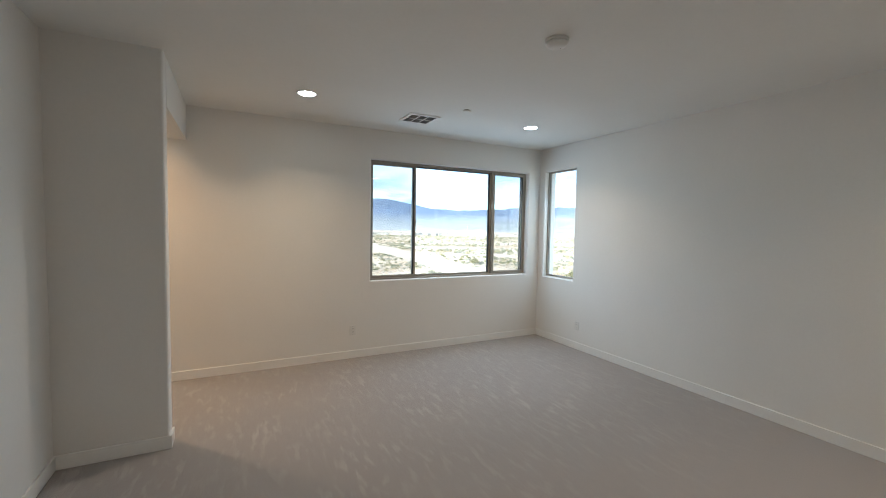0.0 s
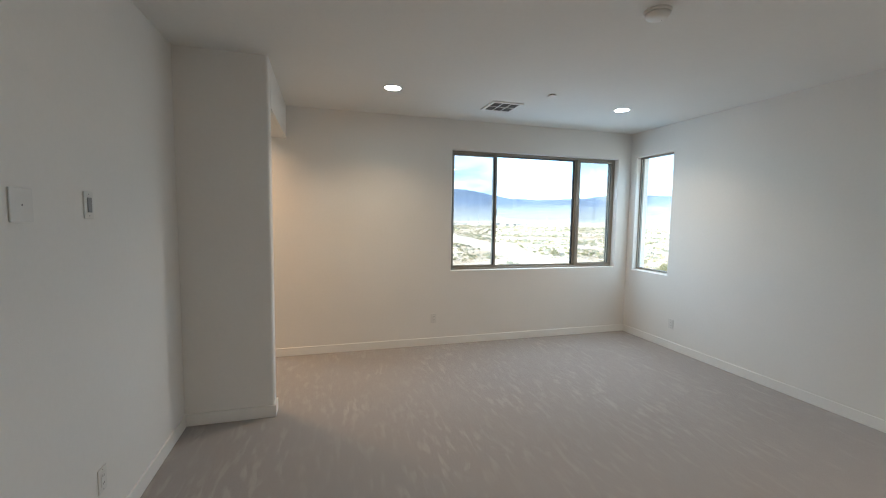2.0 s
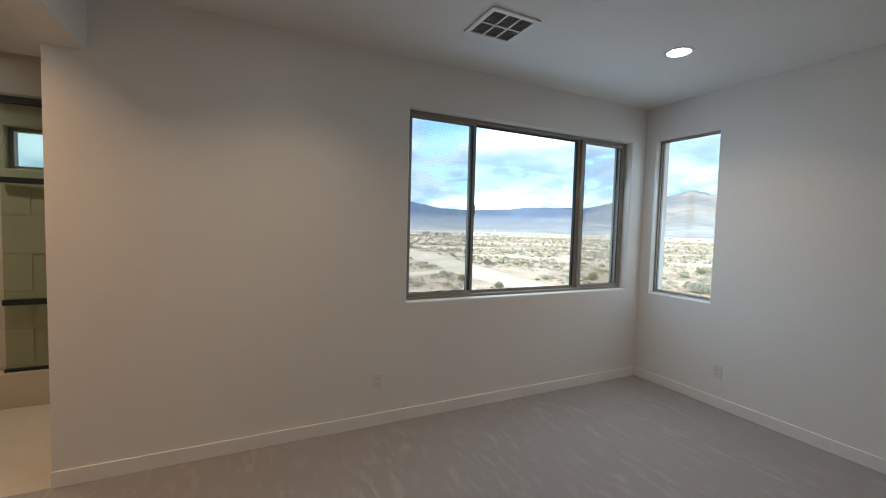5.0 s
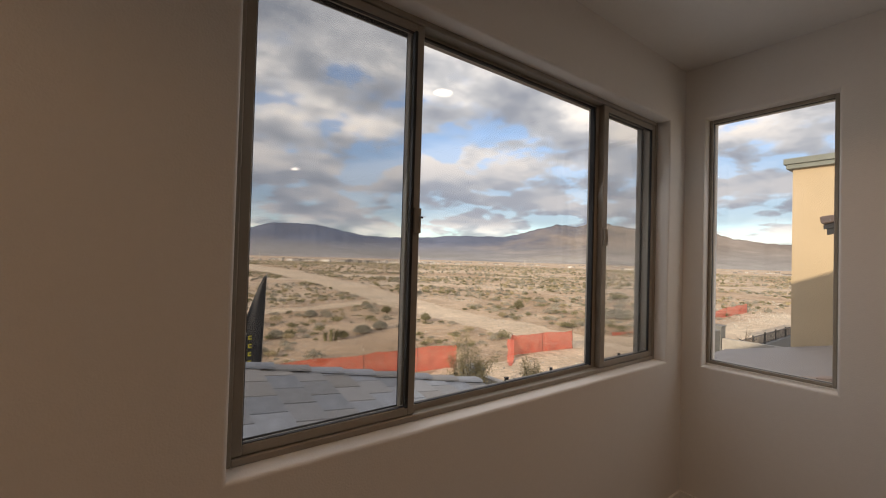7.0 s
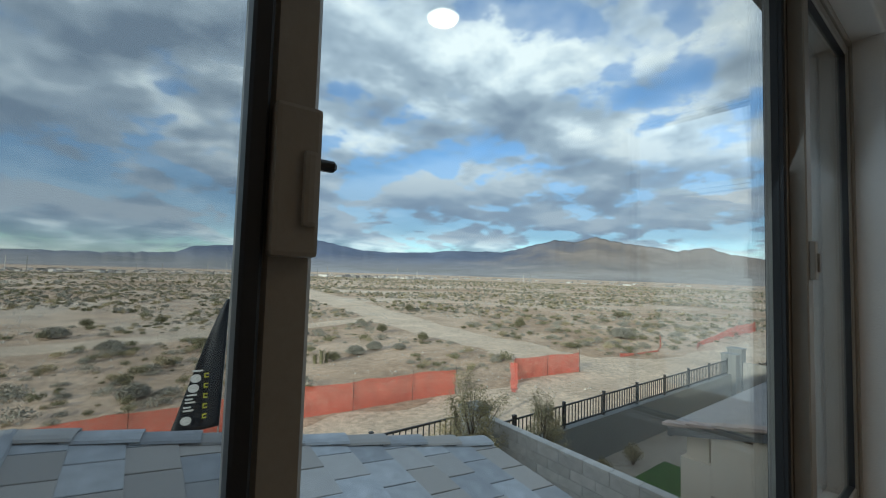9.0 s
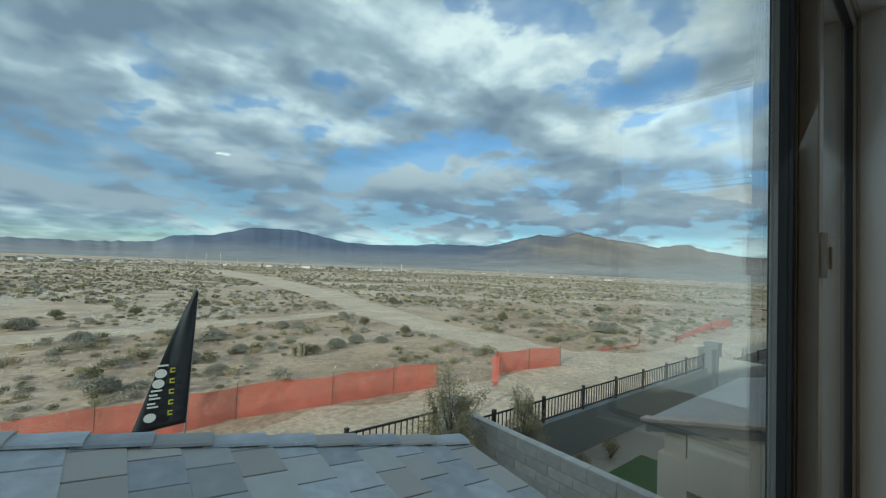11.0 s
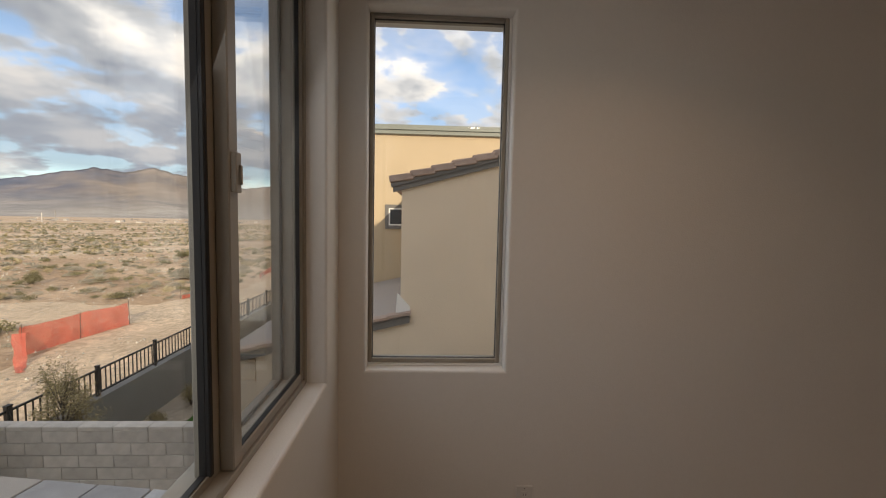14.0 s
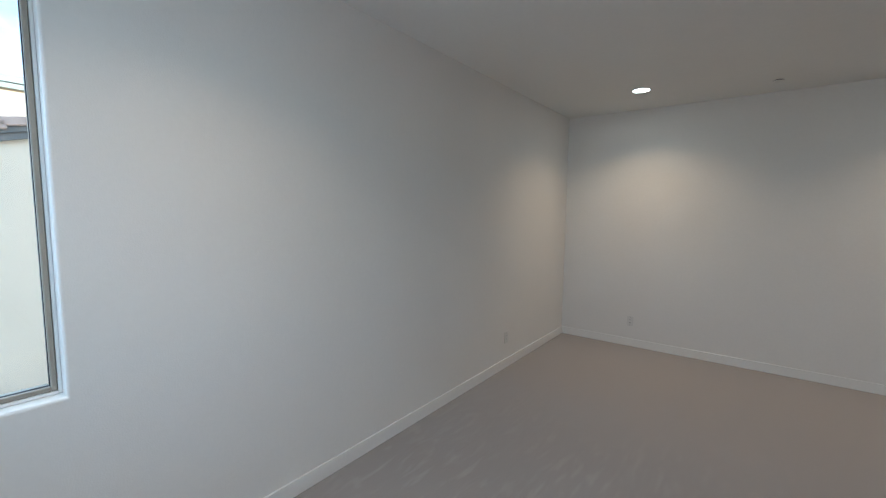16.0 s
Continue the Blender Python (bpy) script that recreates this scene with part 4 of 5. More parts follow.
def net_fence(line, height, seed, stakes, label, sag=0.06):
    f = thing("safety_fence", (line[0][0], line[0][1], GZ), label, "safety fence", "orange net fences")
    f.matrix_world = Matrix.Identity(4)
    rng = random.Random(seed)
    verts, faces, rows = [], [], 7
    pts = []
    for a, b in zip(line, line[1:]):
        n = max(2, int(math.dist(a[:2], b[:2]) / 0.12))
        pts += [tuple(a[i] + (b[i] - a[i]) * k / n for i in range(3)) for k in range(n)]
    pts.append(line[-1])
    run = 0
    for i, (x, y, hs) in enumerate(pts):
        run += 0.12
        hh = height * hs * (1 - sag * abs(math.sin(run * 1.35)) - 0.05 * abs(noise.noise((run * 0.7, seed, 0))))
        for k in range(rows):
            t = k / (rows - 1)
            off = 0.05 * noise.noise((run * 1.1, t * 2.4, seed)) + 0.05 * noise.noise((run * 2.6 + 2 * t, t * 4, seed)) + 0.04 * noise.noise((run * 6, t * 9, seed))
            verts.append((x, y + off, GZ + 0.02 + hh * t))
            if i and k:
                q = i * rows + k
                faces.append((q - rows - 1, q - rows, q, q - 1))
    me = bpy.data.meshes.new("netting")
    me.from_pydata(verts, [], faces)
    me.materials.append(ORANGE)
    for p in me.polygons:
        p.use_smooth = True
    n = new("netting", me)
    n.parent = f
    for x, y, top in stakes:
        bm = rod(bmesh.new(), (x, y - 0.03, GZ - 0.05), (x + rng.uniform(-0.04, 0.04), y - 0.03, GZ + top), 0.010, 0.009, 6)
        part("stake", bm, STAKE, f)
    return f


net_fence([(-14, 13.3, 1), (0.2, 13.15, 1), (1.25, 13.4, 1), (4.1, 13.05, 1), (6.5, 12.95, 1), (8.4, 12.72, 1)], 1.02, 1,
          [(-12, 13.3, 1.1), (-8, 13.25, 1.1), (-5, 13.2, 1.1), (-2, 13.2, 1.1), (1.25, 13.4, 1.1), (4.15, 13.05, 1.1), (6.5, 12.95, 1.12), (8.4, 12.72, 1.15)], "long sagging orange plastic safety fence on steel stakes")
torn = net_fence([(12.05, 12.95, 1), (14.0, 12.75, 1), (16.2, 12.4, 1)], 1.0, 2, [(12.05, 12.95, 1.1), (14.1, 12.75, 1.1), (16.2, 12.4, 1.1)], "short orange plastic safety fence, torn at one end")


def torn_tail(f, top, foot, width, seed):
    """The loose end of a net, hanging from its stake and trailing over the dirt."""
    verts, faces, n, rows = [], [], 16, 5
    a, b = Vector(top), Vector(foot)
    side = Vector((b.y - a.y, a.x - b.x, 0)).normalized() * -1
    for i in range(n + 1):
        t = i / n
        p = a.lerp(b, t)
        p.z = max(GZ + 0.03, a.z + (b.z - a.z) * min(1, t * 1.5) ** 0.8)
        w = width * (1.0 - 0.35 * t + 0.45 * noise.noise((t * 5, seed, 1)))
        for k in range(rows):
            u = k / (rows - 1) - 0.5
            q = p + side * (u * w + 0.08 * noise.noise((t * 4, seed, 7)))
            q.z += 0.07 * abs(noise.noise((t * 7, u * 5, seed)))
            verts.append(tuple(q))
            if i and k:
                c = i * rows + k
                faces.append((c - rows - 1, c - rows, c, c - 1))
    me = bpy.data.meshes.new("torn_netting")
    me.from_pydata(verts, [], faces)
    me.materials.append(ORANGE)
    o = new("torn_netting", me)
    o.parent = f


torn_tail(torn, (12.0, 12.93, GZ + 0.8), (10.6, 11.6, GZ + 0.03), 0.34, 3)
net_fence([(21.6, 13.3, 0.25), (23.5, 13.2, 0.10), (25.8, 13.1, 0.10), (26.6, 13.3, 0.16)], 1.0, 3, [(21.6, 13.4, 1.0), (27.2, 13.6, 1.1)], "collapsed orange safety netting lying on the dirt")
net_fence([(27.15, 13.55, 1.0), (27.45, 13.6, 0.95)], 0.9, 5, [], "scrap of orange netting wound round a stake")
net_fence([(29.2, 12.0, 0.7), (31, 12.6, 0.3), (36, 13.1, 0.5), (40, 13.2, 0.9), (46, 13.4, 0.9)], 1.0, 4, [(31, 12.6, 0.9), (40, 13.2, 1.1), (46, 13.4, 1.1)], "half-fallen orange plastic safety fence")

# ======== banner ========


def banner():
    f = thing("feather_banner", (-1.0, 6.95, GZ), "dark feather banner with white and yellow marks on a pole", "banner")
    part("pole", rod(bmesh.new(), (0.02, 0, 0), (0.14, 0, 4.40), 0.016, 0.010, 10), ALU, f)
    rows, cols = 24, 8
    bm = bmesh.new()
    grid = []
    for i in range(rows + 1):
        t = i / rows
        z = 4.36 - 1.92 * t
        w = 0.03 + 0.62 * t ** 0.85
        px = 0.02 + 0.12 * z / 4.40
        grid.append([bm.verts.new((px - w * k / cols, 0.035 * math.sin(k * 0.9 + t * 5) * (k / cols) - 0.02, z - 0.06 * (k / cols) * t)) for k in range(cols + 1)])
    for i in range(rows):
        for k in range(cols):
            bm.faces.new((grid[i][k], grid[i][k + 1], grid[i + 1][k + 1], grid[i + 1][k]))
    c = part("cloth", bm, BANNER, f, smooth=True)
    so = c.modifiers.new("thick", "SOLIDIFY")
    so.thickness = 0.003
    # marks as plain bars, white column and yellow column
    for dz, kind in ((2.60, 1), (2.745, 2), (2.86, 3), (2.965, 0), (3.06, 1), (3.20, 1), (3.31, 0)):
        cx = -0.37 + 0.16 * (dz - 2.5)
        if kind == 1:
            bm = lathe([(0.036, -0.003), (0.062, -0.003), (0.062, 0.003), (0.036, 0.003)], 20)
            for v in bm.verts:
                v.co = Vector((cx + v.co.x * 1.15, -0.062 + v.co.z, dz + v.co.y))
        else:
            bm = box(bmesh.new(), cx - 0.065, cx + 0.065, -0.066, -0.058, dz - 0.012, dz + 0.012)
            if kind > 1:
                box(bm, cx - 0.065, cx + 0.03, -0.066, -0.058, dz + 0.036, dz + 0.06)
        part("mark", bm, WHITEINK, f)
    for dz in (2.60, 2.75, 2.90, 3.05, 3.20):
        part("mark", box(bmesh.new(), -0.15, -0.09, -0.062, -0.056, dz, dz + 0.018), YELINK, f)
        part("mark", box(bmesh.new(), -0.15, -0.09, -0.062, -0.056, dz + 0.05, dz + 0.068), YELINK, f)
        part("mark", box(bmesh.new(), -0.15, -0.134, -0.062, -0.056, dz + 0.018, dz + 0.05), YELINK, f)


banner()

# ======== garden, walls and fences ========
PAD = -3.1
solid("garden_ground", boxes((-14, 17.0, -14.0, 6.1, -3.6, PAD)), GRAVEL, "tan gravel of the gardens between the houses", "ground")
solid("lawn", boxes((3.9, 9.0, 2.2, 4.9, PAD - 0.05, PAD + 0.03)), TURF, "clipped green artificial turf", "lawn")


def iron_fence(x0, x1, y, z0, z1, step, label):
    f = thing("iron_fence", (x0, y, z0), label, "fence", "iron fences")
    h = z1 - z0
    L = x1 - x0
    part("rail", box(bmesh.new(), 0, L, -0.015, 0.015, h - 0.10, h - 0.065), IRON, f)
    part("rail", box(bmesh.new(), 0, L, -0.015, 0.015, 0.05, 0.085), IRON, f)
    post = mesh_of("post", box(box(bmesh.new(), -0.03, 0.03, -0.03, 0.03, -0.02, h - 0.01, bevel=0.004), -0.036, 0.036, -0.036, 0.036, h - 0.01, h + 0.012, bevel=0.006), IRON)
    pick = mesh_of("picket", box(bmesh.new(), -0.009, 0.009, -0.009, 0.009, 0.05, h - 0.07), IRON)
    n = int(round(L / step))
    for k in range(n + 1):
        o = new("post", post)
        o.parent = f
        o.location = (k * L / n, 0, 0)
    m = int(L / 0.125)
    for k in range(1, m):
        o = new("picket", pick)
        o.parent = f
        o.location = (k * L / m, 0, 0)


solid("wall_garden_rear", boxes((3.25, 17.0, 5.9, 6.1, -3.5, -2.06), bevel=0.006), RENDERG, "grey rendered garden wall carrying an iron fence", "garden wall")
solid("wall_garden_west", boxes((-14.0, 3.0, 5.9, 6.1, -3.5, -1.78), bevel=0.006), RENDERG, "grey rendered garden wall carrying an iron fence", "garden wall")
iron_fence(4.63, 16.5, 6.0, -2.06, -1.45, 1.82, "black iron fence on a grey garden wall")
iron_fence(3.3, 4.6, 6.0, -2.06, -1.45, 1.3, "short black iron fence beside the block wall")
iron_fence(-6.0, 3.0, 6.0, -1.78, -1.10, 1.9, "black iron fence behind the tiled roof")


def pilaster(x, y, z1, w, label):
    p = thing("pilaster", (x, y, PAD), label, "pilaster", "garden pilasters")
    part("shaft", box(bmesh.new(), -w / 2, w / 2, -w / 2, w / 2, -0.1, z1 - PAD - 0.06, bevel=0.008), RENDERG, p)
    part("cap", box(bmesh.new(), -w / 2 - 0.03, w / 2 + 0.03, -w / 2 - 0.03, w / 2 + 0.03, z1 - PAD - 0.06, z1 - PAD, bevel=0.01), RENDERG, p)


pilaster(16.9, 6.0, -1.30, 0.50, "grey block pilaster at the end of the iron fence")
pilaster(18.0, 6.15, -1.20, 0.50, "grey block pilaster beside a second pilaster")
solid("wall_garden_side", boxes((17.72, 17.88, 1.5, 5.85, -3.5, -1.72), bevel=0.006), BLOCK, "grey concrete block wall between two gardens", "garden wall")
solid("wall_garden_far", boxes((18.3, 34.0, 5.9, 6.1, -3.6, -2.65), bevel=0.006), RENDERG, "low grey garden wall carrying an iron fence", "garden wall")
iron_fence(18.5, 33.0, 6.0, -2.65, -2.05, 1.82, "black iron fence on a low grey wall")
pilaster(3.25, 5.75, -0.93, 0.40, "grey block pilaster at the end of the block wall")


def block_wall():
    w = thing("wall_garden_block", (3.1, 0, PAD), "grey concrete block garden wall with recessed joints", "garden wall", kind="structure")
    top, rows = -0.95, 8
    part("core", box(bmesh.new(), -0.062, 0.062, -3.0, 5.55, -0.2, top - PAD - 0.06), MORTAR, w)
    me = mesh_of("block", box(bmesh.new(), -0.072, 0.072, -0.198, 0.198, 0.004, 0.147, bevel=0.005, seg=1), BLOCK)
    for r in range(rows):
        z = top - PAD - 0.05 - 0.15 * (r + 1)
        for k in range(22):
            y = -2.95 + 0.4 * k + (0.2 if r % 2 else 0.0)
            if y > 5.4:
                continue
            o = new("block", me)
            o.parent = w
            o.location = (random.uniform(-0.002, 0.002), y, z)
    cap = mesh_of("cap_block", box(bmesh.new(), -0.074, 0.074, -0.1985, 0.1985, 0.0, 0.05, bevel=0.006, seg=1), BLOCK)
    for k in range(22):
        y = -2.95 + 0.4 * k
        if y > 5.4:
            continue
        o = new("cap_block", cap)
        o.parent = w
        o.location = (0, y, top - PAD - 0.052)


block_wall()


def tree(x, y, z, height, spread, leaves, seed, label, lean=(0, 0), lo=0.2):
    t = thing("tree", (x, y, z), label, "tree", "young garden trees")
    rng = random.Random(seed)
    tips = []
    bm = bmesh.new()
    top = Vector((lean[0], lean[1], height * 0.75))
    rod(bm, (0, 0, -0.05), top * 0.5, 0.030, 0.020, 8)
    rod(bm, top * 0.5, top, 0.020, 0.008, 7)
    for k in range(46):
        u = rng.uniform(lo, 1)
        a = rng.uniform(0, 6.28)
        b = top * u
        out = spread * (1.25 - 0.85 * u) * rng.uniform(0.35, 1)
        tip = b + Vector((math.cos(a) * out, math.sin(a) * out, height * rng.uniform(0.10, 0.34)))
        m = b.lerp(tip, 0.5) + Vector((0, 0, -0.03))
        rod(bm, b, m, 0.009, 0.006, 5)
        rod(bm, m, tip, 0.006, 0.002, 4)
        tips += [(m, tip)]
    part("trunk", bm, BARK, t)
    verts, faces = [], []
    for _ in range(leaves):
        m, tip = rng.choice(tips)
        p = m.lerp(tip, rng.random() ** 0.7 * 1.08) + Vector((rng.gauss(0, 0.05), rng.gauss(0, 0.05), rng.gauss(0, 0.05)))
        d = Vector((rng.uniform(-1, 1), rng.uniform(-1, 1), rng.uniform(-0.5, 1))).normalized() * rng.uniform(0.03, 0.06)
        s = d.orthogonal().normalized() * 0.007
        b = len(verts)
        verts.extend(tuple(v) for v in (p, p + d * 0.5 + s, p + d, p + d * 0.5 - s))
        faces.append((b, b + 1, b + 2, b + 3))
    me = bpy.data.meshes.new("crown")
    me.from_pydata(verts, [], faces)
    me.materials.append(LEAF)
    c = new("crown", me)
    c.parent = t


tree(2.45, 5.0, PAD, 2.9, 1.0, 11000, 31, "young olive-green tree beside the block wall", (0.1, 0.0), 0.45)
tree(4.75, 5.35, PAD, 2.2, 0.72, 6500, 32, "small olive-green tree before the iron fence", (0.05, 0.0), 0.45)
tree(19.3, 5.5, -3.3, 2.0, 0.9, 260, 33, "small bare tree with thin twigs behind a garden wall", (0.1, 0.0), 0.3)
for k, (x, y, s) in enumerate(((6.0, 5.2, 0.62), (6.9, 5.3, 0.55), (8.2, 5.3, 0.6))):
    c = shrub_thing("garden_shrub", "small green garden shrub in gravel", 60 + k, s * 0.55, s, 1500, LEAF, 0.35)
    c.matrix_world = Matrix.Translation((x, y, PAD))

# ======== own house below the window ========
solid("wall_house_lower", boxes((-14, 0.2, -12, 0.2, PAD - 0.1, -0.301)), STUCCO, "tan stucco wall of the lower storey", "house wall")
solid("wall_house_wing", boxes((-6.5, 0.72, 0.2, 2.85, PAD - 0.1, -0.42)), STUCCO, "tan stucco wall of the ground-floor wing", "house wall")
RB, RC = -0.15, 0.10           # fall of the lower roof along x and y
RX, RY, RZ = 0.98, 2.95, -0.17


def roof_z(x, y, west=False):
    if west:
        return roof_z(-2.65, y) + 0.15 * (x + 2.65)
    return RZ + RB * (x - RX) + RC * (y - RY)


def rake_y(x):
    return 2.97 - 0.178 * (x - 0.92)


def low_roof():
    r = thing("roof_lower", (0, 0, 0), "low slate-grey concrete tile roof below the window", "roof", kind="structure")
    bm = bmesh.new()
    for x0, x1, w in ((-2.65, 0.96, False), (-6.0, -2.65, True)):
        p = [(x0, 0.19), (x1, 0.19), (x1, rake_y(x1) if not w else rake_y(-2.65) ), (x0, rake_y(x0) if not w else rake_y(-2.65))]
        lo = [bm.verts.new((x, y, roof_z(x, y, w) - 0.14)) for x, y in p]
        hi = [bm.verts.new((x, y, roof_z(x, y, w) - 0.045)) for x, y in p]
        bm.faces.new(lo)
        bm.faces.new(hi)
        for i in range(4):
            j = (i + 1) % 4
            bm.faces.new((lo[i], lo[j], hi[j], hi[i]))
    part("deck", bm, TILE, r)
    expo, wid = 0.302, 0.352
    shapes = []
    for k in range(4):
        bm = bmesh.new()
        rr = random.Random(k)
        box(bm, -0.02, 0.38, -wid / 2 + 0.005, wid / 2 - 0.005, -0.026, 0.0, bevel=0.004, seg=1)
        for v in bm.verts:
            v.co.z += rr.uniform(-0.0012, 0.0012)
        shapes.append(mesh_of("tile", bm, TILE))
    rng = random.Random(8)
    slope_e = math.degrees(math.atan(-RB))
    for west in (False, True):
        for c in range(12 if not west else 9):
            xa = RX - 0.37 - expo * c if not west else -6.0 + expo * c + 0.6
            for k in range(11):
                y = 0.22 + wid * (k + (0.5 if c % 2 else 0.0)) + 0.002 * rng.uniform(-1, 1)
                xm = xa + 0.18
                lim = rake_y(xm if not west else -2.65) - 0.10
                cut = 1.0
                if y + wid / 2 > lim + 0.16:
                    cut = (lim + 0.16 - (y - wid / 2)) / wid
                    y = y - wid / 2 + cut * wid / 2
                if cut < 0.15 or (not west and xa < -2.75) or (west and xa + 0.36 > -2.6):
                    continue
                o = new("tile", rng.choice(shapes))
                o.parent = r
                o_scale = Matrix.Diagonal((1, cut, 1, 1))
                tilt = 1.9
                if not west:
                    o.matrix_local = Matrix.Translation((xa, y, roof_z(xa, y) - 0.004)) @ pose(0, 0, 0, math.degrees(math.atan(RC)), slope_e - tilt, rng.uniform(-0.35, 0.35)) @ o_scale
                else:
                    o.matrix_local = Matrix.Translation((xa, y, roof_z(xa, y, True) + 0.014)) @ pose(0, 0, 0, math.degrees(math.atan(RC)), -slope_e + tilt, 0) @ o_scale
    # capping along the verge and the ridge
    bm = bmesh.new()
    prof = [(-0.115, -0.012), (-0.10, 0.004), (-0.05, 0.014), (0.05, 0.014), (0.10, 0.004), (0.115, -0.012)]
    a = [bm.verts.new((0, y, z)) for y, z in prof]
    b = [bm.verts.new((0.44, y * 0.94, z + 0.012)) for y, z in prof]
    a2 = [bm.verts.new((0, y * 0.82, z - 0.011)) for y, z in prof]
    b2 = [bm.verts.new((0.44, y * 0.78, z + 0.001)) for y, z in prof]
    for i in range(5):
        bm.faces.new((a[i], a[i + 1], b[i + 1], b[i]))
        bm.faces.new((a2[i], a2[i + 1], b2[i + 1], b2[i]))
        bm.faces.new((a[i], a[i + 1], a2[i + 1], a2[i]))
        bm.faces.new((b[i], b[i + 1], b2[i + 1], b2[i]))
    bm.faces.new((a[0], b[0], b2[0], a2[0]))
    bm.faces.new((a[5], b[5], b2[5], a2[5]))
    cap = mesh_of("ridge_cap", bm, TILE)
    n = 10
    for k in range(n):
        x = 0.62 - 0.365 * k
        y = rake_y(x + 0.2)
        o = new("verge_cap", cap)
        o.parent = r
        o.matrix_local = Matrix.Translation((x + 0.36, y, roof_z(x + 0.36, y) + 0.032)) @ Matrix.Rotation(math.atan(0.178), 4, "Z").inverted() @ pose(0, 0, 0, 0, 3.9 - slope_e, 180)
    for k in range(9):
        y = 0.24 + 0.375 * k
        if y > rake_y(-2.65) - 0.2:
            continue
        o = new("ridge_cap", cap)
        o.parent = r
        o.matrix_local = Matrix.Translation((-2.65, y, roof_z(-2.65, y) + 0.016)) @ pose(0, 0, 0, 0, -math.degrees(math.atan(RC)), 90) @ Matrix.Diagonal((1, 0.4, 0.7, 1))


low_roof()
solid("roof_upper", ROOF_TOP, TILE2, "brown tile gable roof over the bedroom", "roof")

# ======== neighbouring house ========


def prism(outline, x0, x1):
    """Outline in (y, z), extruded along x."""
    bm = bmesh.new()
    a = [bm.verts.new((x0, y, z)) for y, z in outline]
    b = [bm.verts.new((x1, y, z)) for y, z in outline]
    bm.faces.new(a)
    bm.faces.new(b[::-1])
    for i in range(len(a)):
        j = (i + 1) % len(a)
        bm.faces.new((a[i], a[j], b[j], b[i]))
    return bm


def neighbour():
    h = thing("house", (4.6, 0.07, PAD), "tan stucco house with brown tile roofs and grey fascias", "house")
    h.matrix_world = Matrix.Identity(4)
    XN, S = 4.6, 0.27
    y0, ze = 0.01, 1.98
    ridge_y = -4.2
    zr = ze + S * (y0 - ridge_y)
    part("wall", prism([(y0, PAD - 0.1), (y0, ze), (ridge_y, zr), (-8.6, ze), (-8.6, PAD - 0.1)], XN, 9.0), STUCCO, h, "tan stucco gable wall")
    part("fascia", prism([(y0 + 0.13, ze - 0.035), (y0 + 0.13, ze + 0.07), (ridge_y, zr + 0.105), (ridge_y, zr - 0.0)], XN - 0.06, XN + 0.02), FASCIA, h, "grey verge board")
    part("fascia", prism([(y0 + 0.16, ze + 0.035), (y0 + 0.16, ze + 0.095), (ridge_y, zr + 0.14), (ridge_y, zr + 0.08)], XN - 0.085, XN - 0.06), FASCIA, h)
    part("roof", prism([(y0 + 0.17, ze + 0.06), (y0 + 0.17, ze + 0.10), (ridge_y, zr + 0.16), (-8.7, ze + 0.10), (-8.7, ze + 0.06), (ridge_y, zr + 0.115)], XN - 0.02, 9.0), TILE2, h)
    tile = mesh_of("verge_tile", box(bmesh.new(), -0.12, 0.10, -0.19, 0.19, -0.05, 0.05, bevel=0.012, seg=1), TILE2)
    nail = mesh_of("nail", lathe([(0.008, 0), (0.006, 0.004)], 8), ALU)
    for k in range(14):
        y = y0 + 0.0 - 0.315 * k
        o = new("verge_tile", tile)
        o.parent = h
        o.matrix_local = Matrix.Translation((XN, y, ze + 0.185 + S * (y0 - y))) @ pose(0, 0, 0, -math.degrees(math.atan(S)) + 6.0, 0, 0)
        q = new("nail", nail)
        q.parent = h
        q.matrix_local = pose(XN - 0.118, y + 0.09, ze + 0.18 + S * (y0 - y - 0.09), 0, -90, 0)
    # lower roof over the patio
    L = 0.24
    ya, za, yb = -0.14, 0.08, 2.80
    zb = za - L * (yb - ya)
    part("patio_roof", prism([(ya, za - 0.04), (ya, za + 0.02), (yb, zb + 0.02), (yb, zb - 0.04)], XN - 0.06, 9.0), material("pale_roof_tile", (0.36, 0.33, 0.315), 0.7, vary=0.1, scale=3, fine=40, bump=0.6, bump_scale=40), h, "pale grey-brown tile patio roof")
    part("fascia", prism([(ya, za - 0.15), (ya, za - 0.04), (yb, zb - 0.04), (yb, zb - 0.15)], XN - 0.075, XN - 0.03), FASCIA, h)
    part("fascia", box(bmesh.new(), XN - 0.03, 9.0, yb - 0.04, yb + 0.02, zb - 0.17, zb - 0.03), FASCIA, h)
    for k in range(9):
        y = ya + 0.17 + 0.33 * k
        o = new("verge_tile", tile)
        o.parent = h
        o.matrix_local = Matrix.Translation((XN - 0.03, y, za + 0.03 - L * (y - ya) - 0.012)) @ pose(0, 0, 0, -math.degrees(math.atan(L)) + 3.0, 0, 0) @ Matrix.Diagonal((0.9, 1, 0.5, 1))
    part("flashing", prism([(ya + 0.0, za), (ya + 0.0, za + 0.10), (ya + 0.2, za + 0.30), (ya + 0.22, za + 0.0)], XN - 0.03, XN + 0.02), TRIM, h, "pale kick-out flashing")
    part("patio_wall", prism([(0.012, PAD - 0.05), (0.012, za - 0.05 - L * (0.012 - ya)), (1.75, za - 0.05 - L * (1.75 - ya)), (1.75, PAD - 0.05)], XN + 0.012, XN + 0.30), STUCCO, h)
    part("patio_beam", box(bmesh.new(), XN + 0.1, 9.0, 2.3, 2.6, -1.05, -0.72), STUCCO, h)
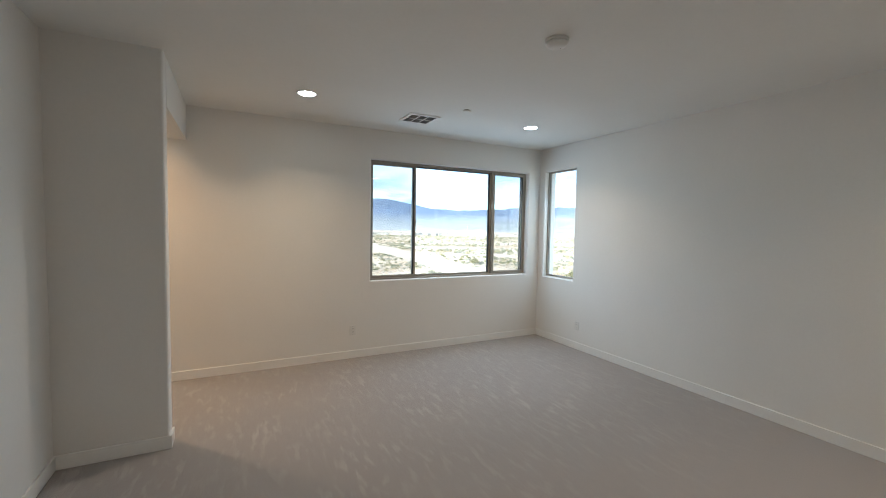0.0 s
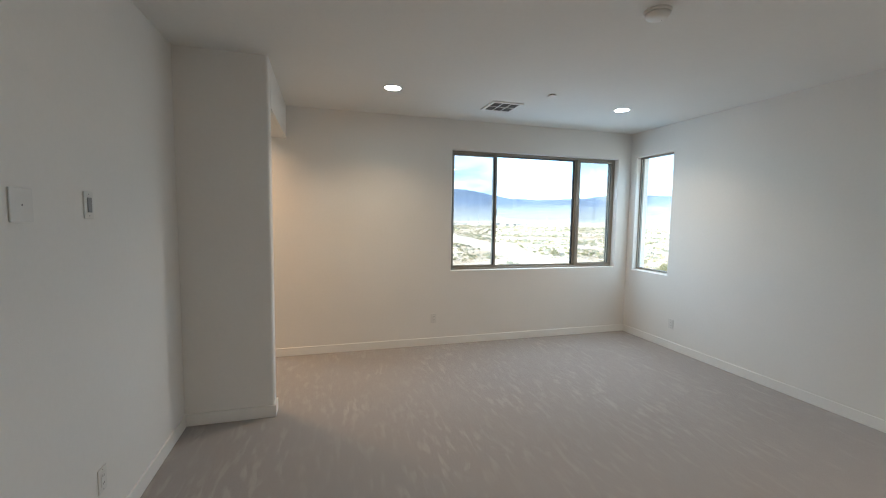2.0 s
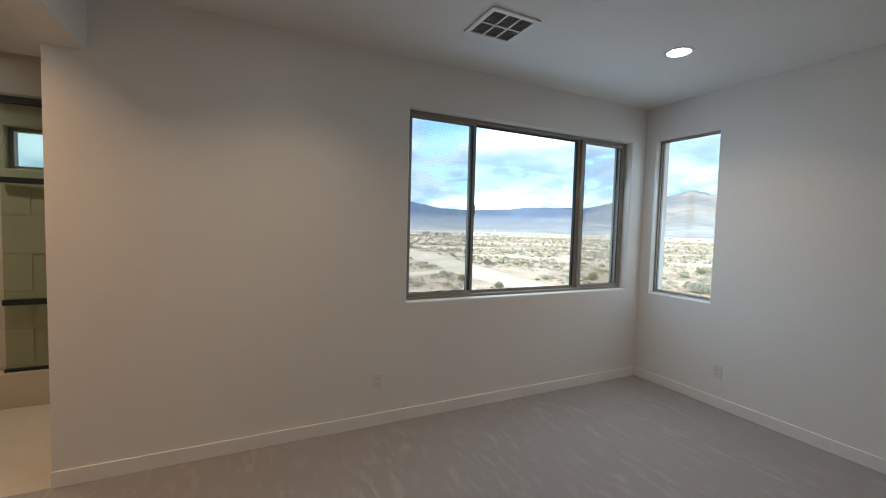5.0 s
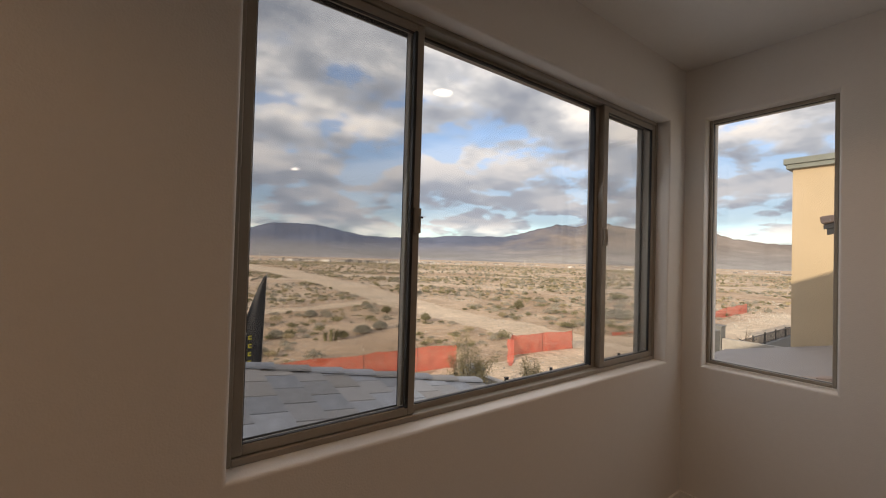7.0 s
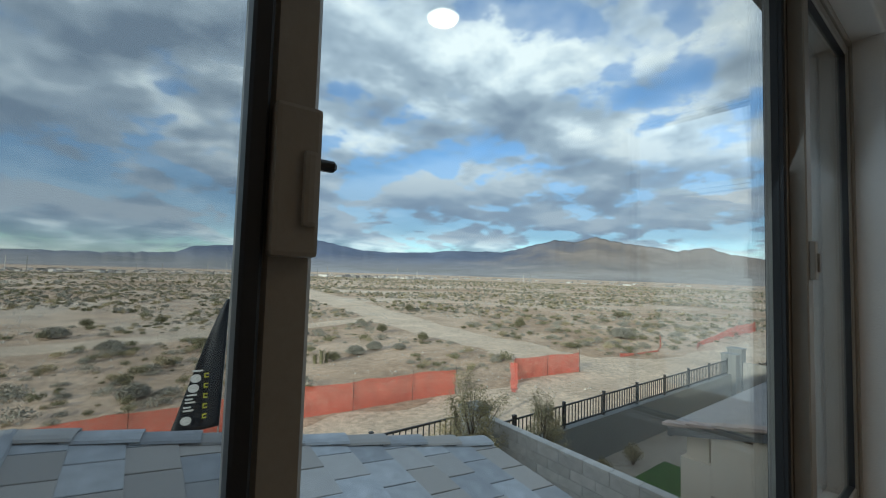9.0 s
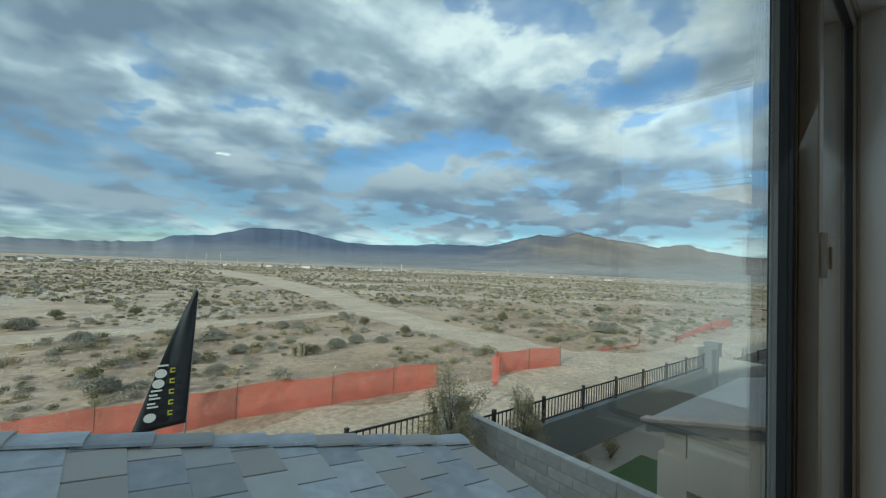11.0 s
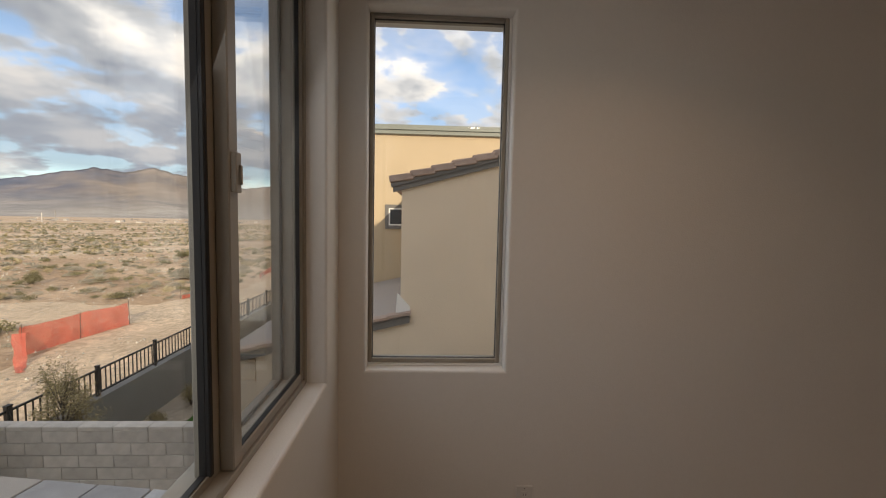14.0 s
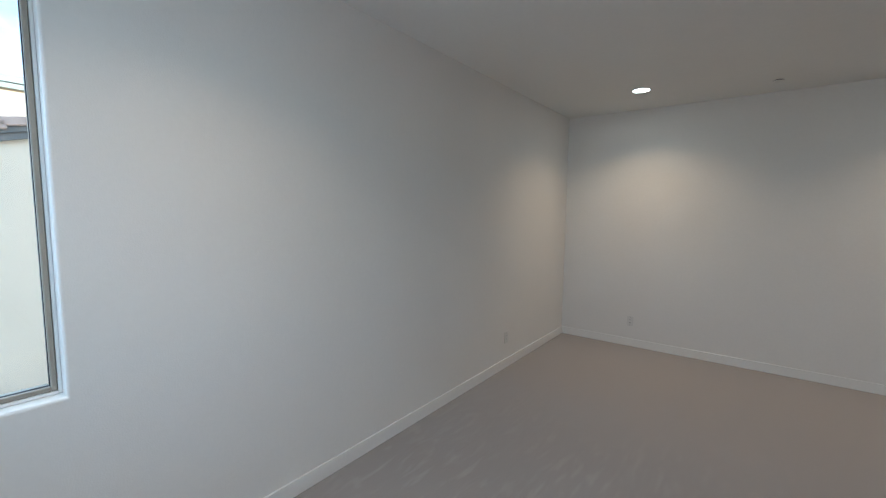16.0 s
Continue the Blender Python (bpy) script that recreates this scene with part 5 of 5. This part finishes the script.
    part("patio_beam", box(bmesh.new(), XN + 0.014, XN + 0.298, 1.752, 2.248, -1.45, -0.58), STUCCO, h)
    for x in (XN + 0.012, 8.4):
        part("patio_post", box(bmesh.new(), x, x + 0.42, 2.25, 2.65, PAD - 0.05, -1.05), STUCCO, h)
    # taller block behind
    part("wall", box(bmesh.new(), 9.0, 17.0, -9.0, 1.52, PAD - 0.1, 3.80), STUCCO2, h, "yellow-tan stucco upper wall")
    part("coping", box(bmesh.new(), 8.86, 17.1, -9.1, 1.66, 3.80, 3.93, bevel=0.01), COPING, h, "grey-green metal coping")
    part("coping", box(bmesh.new(), 8.90, 17.0, -9.0, 1.62, 3.70, 3.80, bevel=0.01), COPING, h)
    wy0, wy1, wz0, wz1 = 0.02, 0.69, 1.27, 1.90
    w = part("window", box(bmesh.new(), 8.955, 9.0, wy0, wy1, wz0, wz1), FASCIA, h, "small window with grey trim")
    bm = bmesh.new()
    for q in ((wy0, wy0 + 0.09, wz0, wz1), (wy1 - 0.09, wy1, wz0, wz1), (wy0 + 0.09, wy1 - 0.09, wz0, wz0 + 0.09), (wy0 + 0.09, wy1 - 0.09, wz1 - 0.09, wz1)):
        box(bm, 8.93, 8.956, q[0], q[1], q[2], q[3], bevel=0.004, seg=1)
    part("trim", bm, FASCIA, w)
    bm = bmesh.new()
    for q in ((wy0 + 0.09, wy0 + 0.125, wz0 + 0.09, wz1 - 0.09), (wy1 - 0.125, wy1 - 0.09, wz0 + 0.09, wz1 - 0.09), (wy0 + 0.125, wy1 - 0.125, wz0 + 0.09, wz0 + 0.125), (wy0 + 0.125, wy1 - 0.125, wz1 - 0.125, wz1 - 0.09)):
        box(bm, 8.94, 8.956, q[0], q[1], q[2], q[3])
    part("frame", bm, TRIM, w)
    part("pane", box(bmesh.new(), 8.948, 8.954, wy0 + 0.125, wy1 - 0.125, wz0 + 0.125, wz1 - 0.125), material("dark_pane", (0.03, 0.035, 0.04), 0.08, vary=0.05, spec=0.9), w)


neighbour()
